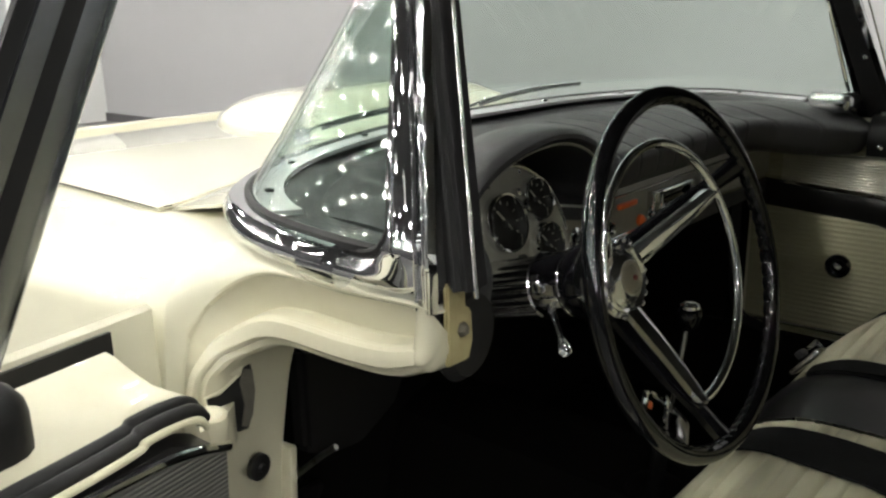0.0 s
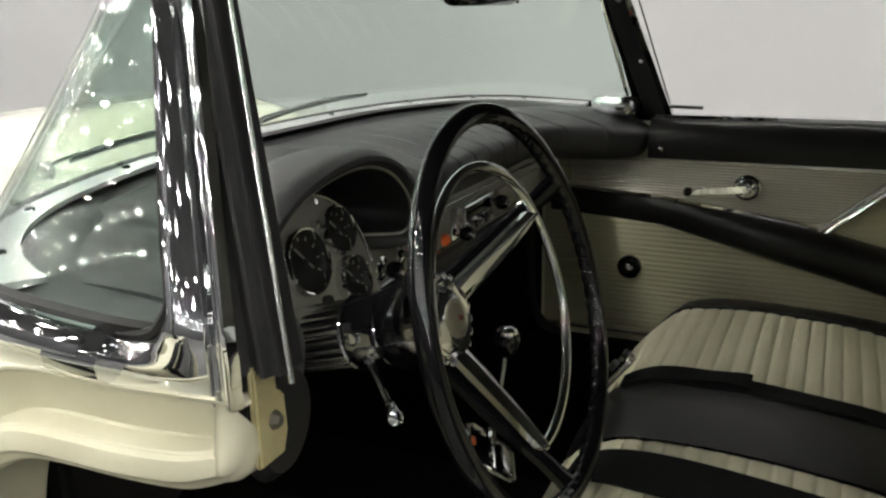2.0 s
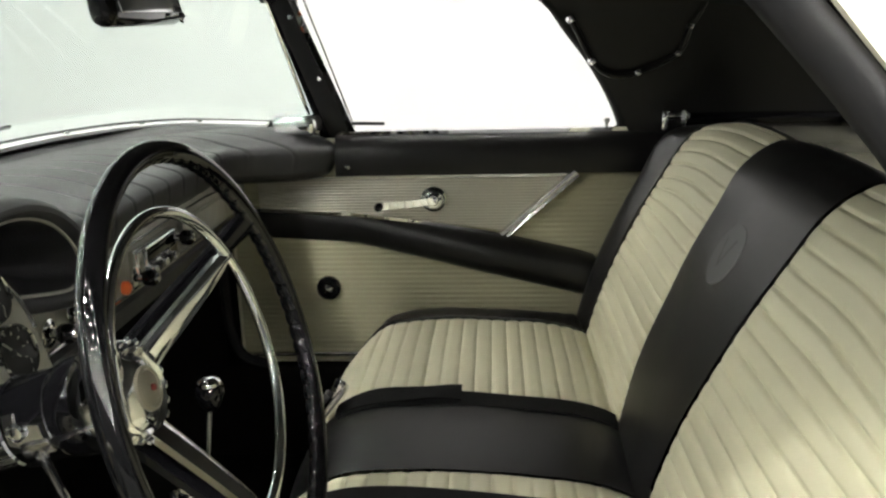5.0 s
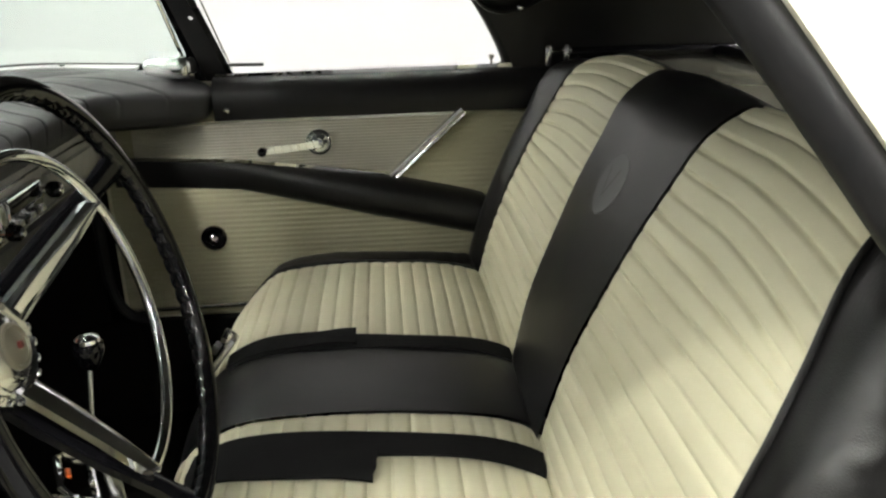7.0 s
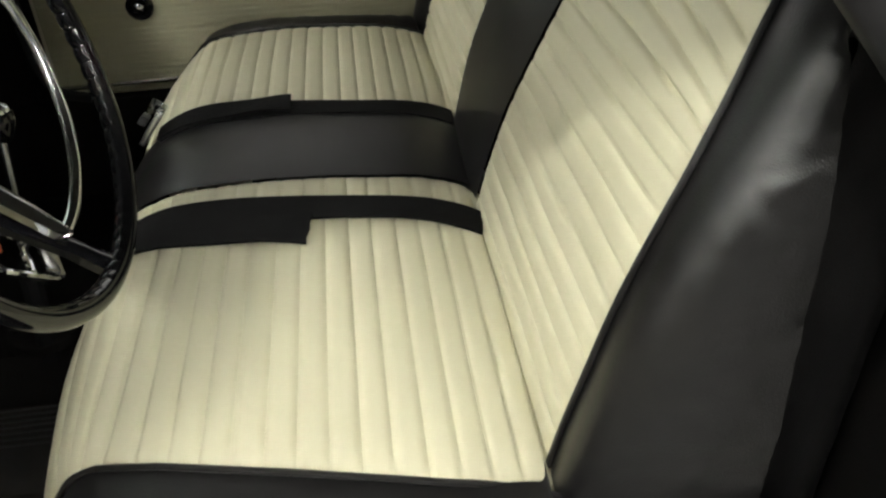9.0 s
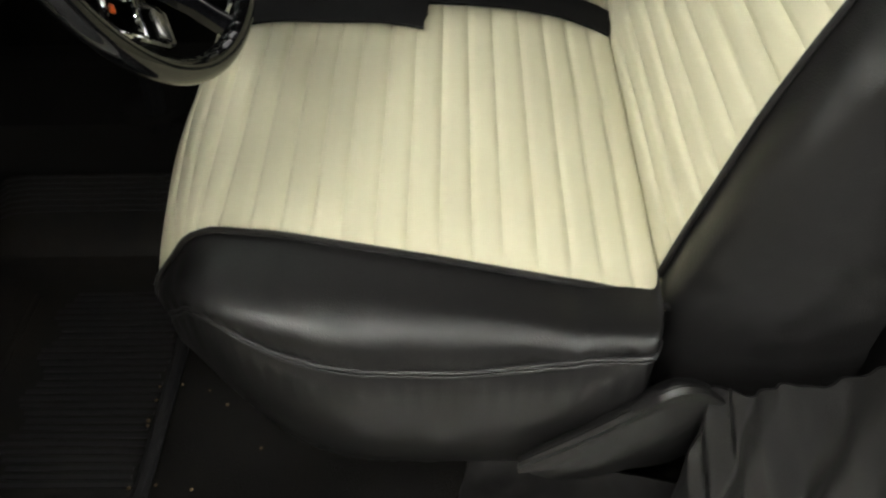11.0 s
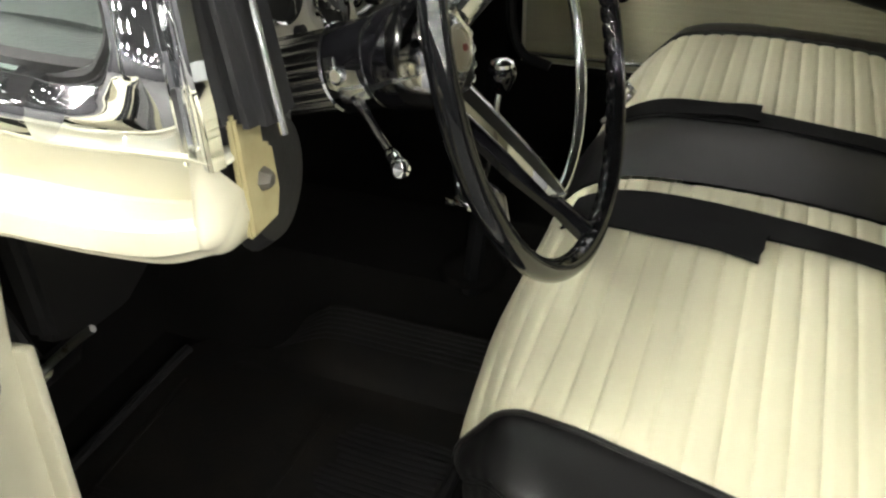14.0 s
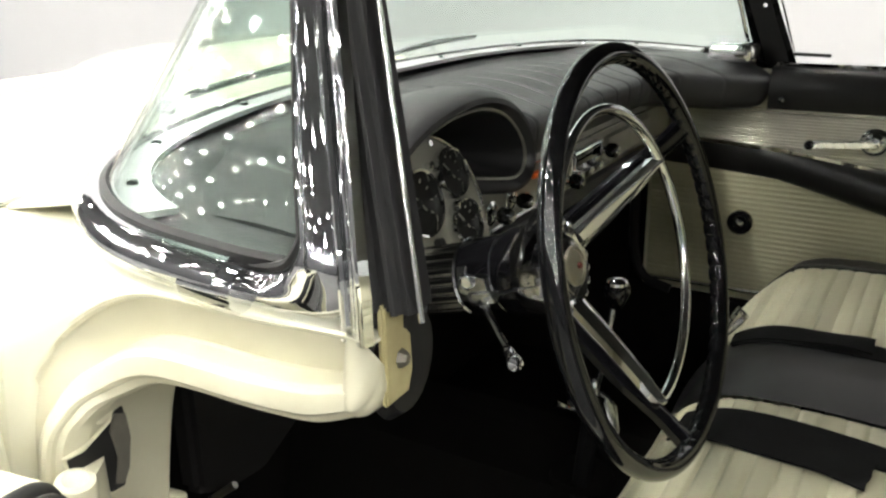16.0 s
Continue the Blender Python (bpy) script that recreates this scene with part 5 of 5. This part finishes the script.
BL, BR, B1, B2 = -0.535, 0.535, -0.100, 0.105
part("back_panel", back_panel(BL, B1, True, 30, s1=0.650), VCREAM, seat, "channelled cream back panel of the driver's place")
part("back_panel", back_panel(B2, BR, True, 30, s1=0.650), VCREAM, seat, "channelled cream back panel of the passenger's place")
for xa, xb in ((BL, B1), (B2, BR)):
    part("back_shell", back_panel(xa, xb, False, 24, 0.004, s0=0.645, s1=1.0), VBLACK, seat, "black rolled rear of the backrest")
stripe = part("back_stripe", back_panel(B1, B2, False, 12, 0.006), VBLACK, seat, "black middle stripe of the backrest")


def back_side(sx):
    rows = []
    for k in range(141):
        s = k / 140
        x0 = back_x(BL if sx < 0 else BR, s)
        a = back_point(x0, s, -0.002)
        c = Vector((0, -0.33, min(a.z, 0.90)))
        row = []
        for q in range(29):
            th = math.pi / 2 * q / 28
            x = x0 + sx * (0.095 if sx > 0 else 0.075) * math.sin(th)
            f = 1 - 0.9 * (1 - math.cos(th)) ** 1.6
            p = Vector((x, c.y + (a.y - c.y) * f, c.z + (a.z - c.z) * f))
            p.y += (0.030 if sx > 0 else 0.008) * math.sin(2 * min(th, math.pi / 2)) * ease((0.75 - s) / 0.2)
            fold = noise.noise(Vector((p.y * 30 + p.z * 16, p.z * 7 - p.y * 5, 6.0)))
            p.x += (0.0022 * noise.noise(Vector((p.y * 12, p.z * 5, 2.0))) + 0.003 * fold * abs(fold) + 0.0024 * noise.noise(Vector((p.y * 70, p.z * 55, 3.0))) + 0.0016 * noise.noise(Vector((p.y * 60 + p.z * 70, p.z * 150, 8.0)))) * math.sin(th)
            row.append(p - SO)
        rows.append(row)
    return loft(rows)


for sx in (-1, 1):
    b = part("back_side", back_side(sx), VBLACK, seat, "black side of the backrest")
    part("piping", tube([back_point(back_x(BL if sx < 0 else BR, 0.02 + 0.68 * k / 40), 0.02 + 0.68 * k / 40, 0.001) - SO for k in range(41)], 0.0032, 8), VBLACK, b, "black piping")
def drape(pts_a, pts_b, fold, seed, nu=56, nv=36):
    """A hanging sheet between two edges, with soft folds."""
    ea, eb = smooth_path(pts_a, nu), smooth_path(pts_b, nu)
    rows = []
    for i in range(nu):
        row = []
        for j in range(nv):
            v = j / (nv - 1)
            p = ea[i].lerp(eb[i], v)
            f = math.sin(math.pi * v) * fold
            n = noise.noise(Vector((i * 0.10 + v * 1.5, v * 1.2, seed)))
            m = noise.noise(Vector((i * 0.25 - v * 3, v * 2.0, seed + 4)))
            row.append(p + Vector((-f - fold * 1.6 * n * (0.3 + v), fold * 0.5 * m, fold * 0.5 * m)) - SO)
        rows.append(row)
    return skin(rows, (0.003, 0, -0.002))


def side_flap():
    """Loose sheet with a soft rolled upper edge."""
    upper = smooth_path([(-0.645, -0.044, 0.415), (-0.645, -0.093, 0.456), (-0.645, -0.129, 0.490), (-0.645, -0.157, 0.519), (-0.640, -0.182, 0.516), (-0.636, -0.204, 0.496)], 64)
    lower = smooth_path([(-0.643, -0.046, 0.407), (-0.645, -0.072, 0.392), (-0.632, -0.105, 0.366), (-0.612, -0.150, 0.345), (-0.606, -0.190, 0.350), (-0.612, -0.212, 0.400)], 64)
    rows = []
    for i in range(64):
        a, b = upper[i], lower[i]
        roll = 0.004 + 0.003 * math.sin(math.pi * i / 63)
        row = [a + Vector((roll * 2.6, 0, -0.006)), a + Vector((roll * 1.6, 0, 0.001)), a + Vector((roll * 0.5, 0, roll * 0.7)), a + Vector((-roll * 0.2, 0, roll * 0.3)), a + Vector((0, 0, -roll))]
        for j in range(1, 21):
            v = j / 20
            n = noise.noise(Vector((i * 0.05, v * 1.6, 3.0)))
            row.append(a.lerp(b, v) + Vector((roll - 0.004 - 0.009 * math.sin(math.pi * v) * math.sin(math.pi * (i + 4) / 71) - 0.006 * n * math.sin(math.pi * v), 0, -roll * (1 - v))))
        rows.append([p - SO for p in row])
    return skin(rows, (0.003, 0, -0.001))


part("side_flap", side_flap(), VBLACK, seat, "loose black vinyl flap")
part("back_skirt", drape([(-0.636, -0.190, 0.510), (-0.640, -0.225, 0.520), (-0.640, -0.28, 0.53), (-0.63, -0.36, 0.56)], [(-0.63, -0.185, 0.30), (-0.66, -0.25, 0.27), (-0.66, -0.33, 0.27), (-0.64, -0.42, 0.29)], 0.018, 9.0), VBLACK, seat, "loose folds of black vinyl below the backrest")
part("lower_flap", drape([(-0.60, 0.0, 0.345), (-0.60, -0.06, 0.352), (-0.61, -0.13, 0.345), (-0.62, -0.20, 0.335)], [(-0.598, 0.01, 0.262), (-0.602, -0.06, 0.240), (-0.612, -0.13, 0.235), (-0.62, -0.21, 0.235)], 0.006, 21.0), VBLACK, seat, "black vinyl skirt at the foot of the seat")
# round embossed emblem on the middle stripe


def on_stripe(x, s, off):
    return back_point(x, s, 0.006 * (1 - (x / 0.135) ** 2) + off) - SO


part("emblem", loft([[on_stripe(0.043 * r * math.cos(a), 0.385 + 0.040 * r * math.sin(a), o) for a in [2 * math.pi * k / 32 for k in range(32)]] for r, o in ((1.0, -0.001), (0.97, 0.0009), (0.7, 0.0010), (0.4, 0.0010), (0.02, 0.0010))], close=True), GREYLOGO, stripe, "round grey embossed emblem")
for xa, sa, xb, sb in ((-0.012, 0.404, 0.004, 0.366), (0.022, 0.400, 0.004, 0.366)):
    part("emblem_mark", loft([[on_stripe(mix(xa, xb, k / 6) + w, mix(sa, sb, k / 6), 0.0016) for w in (-0.003, 0.003)] for k in range(7)]), VBLACK, stripe)


# ---- seat belts lying on the cushion ----
def on_cushion(x, y, lift):
    best = min((cushion_point(x, k / 300, 0) for k in range(0, 190)), key=lambda p: abs(p.y - y))
    return best + Vector((0, 0, lift))


def strap(pts, w, lift, name, owner, label=""):
    rows = []
    path = smooth_path([(x, y, 0) for x, y in pts], 40)
    for i, p in enumerate(path):
        d = (path[min(i + 1, 39)] - path[max(i - 1, 0)]).normalized()
        s = Vector((d.y, -d.x, 0))
        rows.append([on_cushion(p.x + s.x * w * q / 2, p.y + s.y * w * q / 2, lift + 0.0015 * math.sin(9 * i / 40 + q)) - owner.location for q in (-1, -0.5, 0, 0.5, 1)])
    return part(name, slab(rows, 0.003), WEB, owner, label, angle=60)


belt = thing("seat_belt", "black webbing lap belt lying on the passenger cushion with its buckle", "seat belt", "seat belts", at=(0.13, 0.05, 0.59))
strap([(0.118, -0.185), (0.118, -0.05), (0.120, 0.10), (0.116, 0.255)], 0.045, 0.006, "webbing", belt)
strap([(0.130, 0.065), (0.128, 0.14), (0.120, 0.258)], 0.046, 0.010, "webbing_end", belt)
bk = Vector((0.118, 0.262, 0.588)) - belt.location
bb = part("buckle", block((0.040, 0.060, 0.010), Matrix.Translation(bk) @ pose(0, 0, 0, -52, 10, 0), 0.003), DULL, belt, "metal belt buckle")
part("buckle_slot", block((0.026, 0.014, 0.011), Matrix.Translation(bk) @ pose(0, 0.010, 0.010, -52, 10, 0), 0.002), BLACK, bb)
part("tongue", tube([bk + Vector((0.02, -0.015, 0.02)), bk + Vector((0.02, -0.005, 0.028)), bk + Vector((-0.015, -0.005, 0.028))], 0.004, 8), CHROME, bb)
belt2 = thing("seat_belt", "black webbing lap belt folded on the driver's cushion", "seat belt", "seat belts", at=(-0.14, 0.05, 0.59))
strap([(-0.174, -0.165), (-0.160, -0.05), (-0.154, 0.10), (-0.144, 0.262)], 0.050, 0.006, "webbing", belt2)
strap([(-0.208, 0.036), (-0.196, 0.12), (-0.172, 0.258)], 0.056, 0.009, "webbing_end", belt2)

bk2 = thing("belt_buckle", "chrome seat belt buckle standing beside the seat on its stalk", "buckle", at=(-0.113, 0.393, 0.525))
bm2 = pose(0, 0, 0.01, 38, -8, 24) @ Matrix.Scale(1.35, 4)
part("frame", tube([bm2 @ Vector((x, y, 0)) for x, y in [(-0.030, -0.022), (-0.022, -0.030), (0.022, -0.030), (0.030, -0.022), (0.030, 0.022), (0.022, 0.030), (-0.022, 0.030), (-0.030, 0.022)]], 0.0055, 8, closed=True), CHROME, bk2, "chrome buckle ring")
part("plate", block((0.040, 0.014, 0.006), bm2 @ pose(0, -0.022, 0.002), 0.002), DULL, bk2)
part("cross_bar", tube([bm2 @ Vector((-0.028, -0.002, 0.003)), bm2 @ Vector((0.028, -0.002, 0.003))], 0.004, 8), CHROME, bk2)
part("lug", tube([bm2 @ Vector((-0.030, 0.020, 0.0)), bm2 @ Vector((-0.042, 0.040, 0.004)), bm2 @ Vector((-0.046, 0.052, 0.004))], 0.004, 8), CHROME, bk2)
part("latch", tube([bm2 @ Vector(p) for p in smooth_path([(-0.022, 0.002, 0.004), (-0.018, 0.012, 0.016), (0.018, 0.012, 0.016), (0.022, 0.002, 0.004)], 14)], 0.0045, 8), CHROME, bk2)
# orange glint of the chrome, modelled as a coloured block
part("buckle_glint", block((0.012, 0.005, 0.003), bm2 @ pose(-0.006, 0.026, 0.007), 0.001), AMBER, bk2, "small orange reflection put in as a block")
part("stalk", tube([(0, 0.0, -0.005), (0.005, 0.01, -0.08), (0.012, 0.02, -0.158)], 0.014, 8), WEB, bk2, "black stalk")

# ---- floor mat, pedals ----
fm = thing("floor_mat", "black ribbed rubber floor mat with dust and grit", "floor mat", at=(-0.37, 0.6, 0.211))


def mat_outline(x0, x1, y0, y1, r, n=6):
    out = []
    for cx, cy, a0 in ((x1 - r, y1 - r, 0), (x0 + r, y1 - r, 90), (x0 + r, y0 + r, 180), (x1 - r, y0 + r, 270)):
        out += [(cx + r * math.cos(radians(a0 + 90 * k / n)), cy + r * math.sin(radians(a0 + 90 * k / n))) for k in range(n + 1)]
    return out


ol = mat_outline(-0.262, 0.20, -0.247, 0.27, 0.07)
part("mat_base", poly(ol, 0.006), MATRUB, fm)
RISE = [(0.100, 0.0066), (0.140, 0.0078), (0.162, 0.012), (0.174, 0.028), (0.188, 0.055), (0.203, 0.088), (0.217, 0.116)]


def mat_rise(u, y):
    k = ease((0.16 - y) / 0.16)
    f = lerp1([(q / 6, RISE[q][0]) for q in range(7)], u), lerp1([(q / 6, RISE[q][1]) for q in range(7)], u)
    return Vector((f[0], y, mix(0.0066, f[1], k) if f[1] > 0.01 else f[1]))


part("mat_side", skin([[mat_rise(q / 18, -0.235 + 0.40 * k / 24) for q in range(19)] for k in range(25)], (-0.003, 0, 0.003)), MATRUB, fm, "mat edge rising against the tunnel")
for q in range(7):
    part("side_rib", tube([mat_rise(0.74 + 0.04 * q, -0.230 + 0.38 * k / 12) + Vector((-0.003, 0, 0.003)) for k in range(13)], 0.0015, 6), RUBBER, fm)
part("mat_border", tube([(x, y, 0.008) for x, y in mat_outline(-0.254, 0.198, -0.240, 0.263, 0.065) if x < 0.15], 0.009, 8), RUBBER, fm, "raised rubber border")
ribs = bmesh.new()
for k in range(35):
    x = -0.186 + 0.0105 * k
    bmesh.ops.create_cube(ribs, size=1, matrix=Matrix.Translation((x, -0.150, 0.0066)) @ Matrix.Diagonal((0.0055, 0.165 - 0.02 * math.sin(k), 0.003, 1)))
part("rib_field", ribs, RUBBER, fm, "fine rubber ribs", smooth=False)
part("heel_ridge", join(block((0.33, 0.010, 0.002), pose(0.0, -0.02, 0.0072, 0, 0, -2), 0.0009), block((0.010, 0.24, 0.002), pose(-0.13, 0.10, 0.0072, 0, 0, 3), 0.0009), block((0.24, 0.010, 0.002), pose(-0.03, 0.215, 0.0072, 0, 0, 2), 0.0009)), MATRUB, fm)
for k in range(14):
    x, y = -0.62 + 0.24 * random.random(), 0.22 + 0.17 * random.random()
    g = link("grit", lathe([(0.0, -0.001), (0.0014 + 0.0014 * random.random(), 0.0), (0.001, 0.0016)], 6, Matrix.Translation((x, y, 0.2195 if y > 0.352 else 0.2125))), GRIT)
    tagged(g, "tiny pale grit on the black floor", "grit", "grit on the floor")
ped = thing("pedal", "black rubber-faced brake pedal on its arm", "pedal", at=(-0.42, 0.93, 0.32))
part("pad", block((0.12, 0.02, 0.06), pose(0, 0, 0, 25, 0, 0), 0.006), RUBBER, ped)
part("arm", tube([(0, 0.01, 0), (0, 0.06, 0.12), (0, 0.05, 0.34)], 0.010, 8), BLACK, ped)

# ---- driver's door, open ----
DH = Vector((-0.85, 0.592, 0.262))
U, V = Vector((-0.985, -0.17, 0)).normalized(), Vector((-0.17, 0.985, 0)).normalized()
door = thing("driver_door", "open driver's door with cream shell, black padding and silver insert", "car door")
door.matrix_basis = Matrix(((U.x, V.x, 0, DH.x), (U.y, V.y, 0, DH.y), (0, 0, 1, DH.z), (0, 0, 0, 1)))


def dpart(name, bm, material, parent=None, label=""):
    return part(name, bm, material, parent or door, label)


# local: x along the door from the hinge, y outwards, z up from the sill
rows = []
for k in range(25):
    x = -0.050 + 1.12 * k / 24
    rows.append([(x, -0.02, 0.0), (x, 0.03, 0.10), (x, 0.045, 0.30), (x, 0.035, 0.50), (x, 0.030, 0.600), (x, 0.025, 0.607), (x, 0.019, 0.602), (x, 0.018, 0.50), (x, 0.0, 0.05)])
dpart("outer_skin", loft(rows, close=True, cap=True), PAINT, label="cream painted outer door skin")
rows = []
for k in range(25):
    x = 0.050 + 1.02 * k / 24
    up = 0.040
    rows.append([(x, -0.034, 0.50), (x, -0.036, 0.560 + up), (x, -0.041, 0.565 + up), (x, -0.052, 0.563 + up), (x, -0.072, 0.554 + up), (x, -0.095, 0.547 + up), (x, -0.118, 0.545 + up), (x, -0.132, 0.578), (x, -0.136, 0.42), (x, -0.136, 0.02), (x, -0.02, 0.02)])
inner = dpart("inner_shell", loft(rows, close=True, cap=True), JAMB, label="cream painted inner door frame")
dpart("slot_lining", block((1.05, 0.050, 0.02), pose(0.553, -0.008, 0.555)), BLACK, inner, "black felt of the window slot")
dpart("skin_lining", block((1.06, 0.004, 0.30), pose(0.535, 0.013, 0.448)), BLACK, inner, "black inside of the window slot")
dpart("front_face", block((0.02, 0.130, 0.56), pose(0.046, -0.072, 0.300), 0.008), JAMB, inner)
seal = [(0.040, -0.132, 0.566), (0.047, -0.133, 0.575), (0.062, -0.134, 0.580), (0.10, -0.136, 0.583), (0.16, -0.138, 0.578), (0.6, -0.140, 0.574)]
dpart("door_seal", tube(smooth_path(seal, 60), 0.0078, 12), RUBBER, label="black rubber door seal")
dpart("second_seal", tube([p + Vector((0.004, -0.014, -0.001)) for p in smooth_path(seal, 60)], 0.0070, 12), RUBBER)
dpart("piping", tube([p + Vector((0.010, -0.0255, -0.003)) for p in smooth_path(seal, 60)], 0.0034, 8), VCREAM, label="cream piping")
rows = []
for k in range(25):
    x = 0.050 + 1.01 * k / 24
    za = 0.572 - 0.022 * ease((0.09 - x) / 0.05)
    rows.append([(x, -0.136, za), (x, -0.165, za - 0.004), (x, -0.172, za - 0.03), (x, -0.172, 0.30), (x, -0.136, 0.30)])
dpart("upper_pad", loft(rows, close=True, cap=True), VBLACK, label="black padded upper door trim")
dpart("door_card", block((1.03, 0.02, 0.30), pose(0.54, -0.158, 0.16), 0.004), CARD, label="ribbed cream door card")
ins = [(0.050, 0.550), (0.082, 0.560), (0.13, 0.567), (0.26, 0.570), (0.70, 0.570), (0.60, 0.45), (0.25, 0.45), (0.056, 0.45)]
# darker copy of the silver insert: the door's shade is in the colour
dpart("silver_insert", poly(ins, 0.005, axes(Vector((0, -0.172, 0)), Vector((1, 0, 0)), Vector((0, 0, 1)), Vector((0, -1, 0)))), ribbed("ribbed_shaded_silver_insert", (0.27, 0.27, 0.265), 0.34, "Z", 0.004, metal=0.7, depth=0.0006), label="silvery ribbed insert with shade in its colour")
dpart("insert_trim", tube(smooth_path([(0.048, -0.178, 0.551), (0.082, -0.178, 0.562), (0.13, -0.178, 0.569), (0.26, -0.178, 0.572), (0.70, -0.178, 0.572)], 30), 0.004, 8), CHROME, label="chrome trim edge")
dpart("lower_insert_trim", tube([(0.056, -0.178, 0.448), (0.56, -0.178, 0.448)], 0.004, 8), CHROME)
# window channel standing in the slot
fr = dpart("window_channel", sweep([(0.231, -0.075, 0.53), (0.042, -0.095, 0.90), (-0.009, -0.100, 1.0)], [(0.001, 0.0), (0.002, -0.009), (0.006, -0.0135), (0.011, -0.0145), (0.016, -0.0125), (0.0185, -0.009), (0.020, -0.012), (0.0225, -0.012), (0.024, -0.008), (0.024, 0.014), (0.002, 0.014)], up=(1, 0, 0)), SATIN, label="dull chrome window channel")
dpart("channel_rubber", sweep([(0.254, -0.075, 0.53), (0.065, -0.095, 0.90), (0.014, -0.100, 1.0)], [(0.0012, 0.013), (0.0012, -0.006), (0.007, -0.003), (0.012, -0.004), (0.016, -0.009), (0.0185, -0.009), (0.0185, 0.013)], up=(1, 0, 0)), RUBBER, fr, "black rubber strip")
dpart("channel_back", sweep([(0.274, -0.075, 0.53), (0.085, -0.095, 0.90), (0.034, -0.100, 1.0)], [(-0.001, 0.010), (-0.001, -0.007), (0.003, -0.011), (0.008, -0.012), (0.010, -0.008), (0.011, -0.002), (0.017, 0.001), (0.017, 0.010)], up=(1, 0, 0)), SATIN, fr, "dull metal channel")
dpart("channel_edge", sweep([(0.289, -0.075, 0.53), (0.100, -0.095, 0.90), (0.049, -0.100, 1.0)], [(0.0025, 0.010), (0.0025, -0.003), (0.006, -0.006), (0.009, -0.003), (0.009, 0.010)], up=(1, 0, 0)), RUBBER, fr, "black outer lip")
dpart("channel_foot", block((0.10, 0.06, 0.09), pose(0.205, -0.085, 0.595), 0.028, 4), RUBBER, fr, "black rubber foot of the channel")
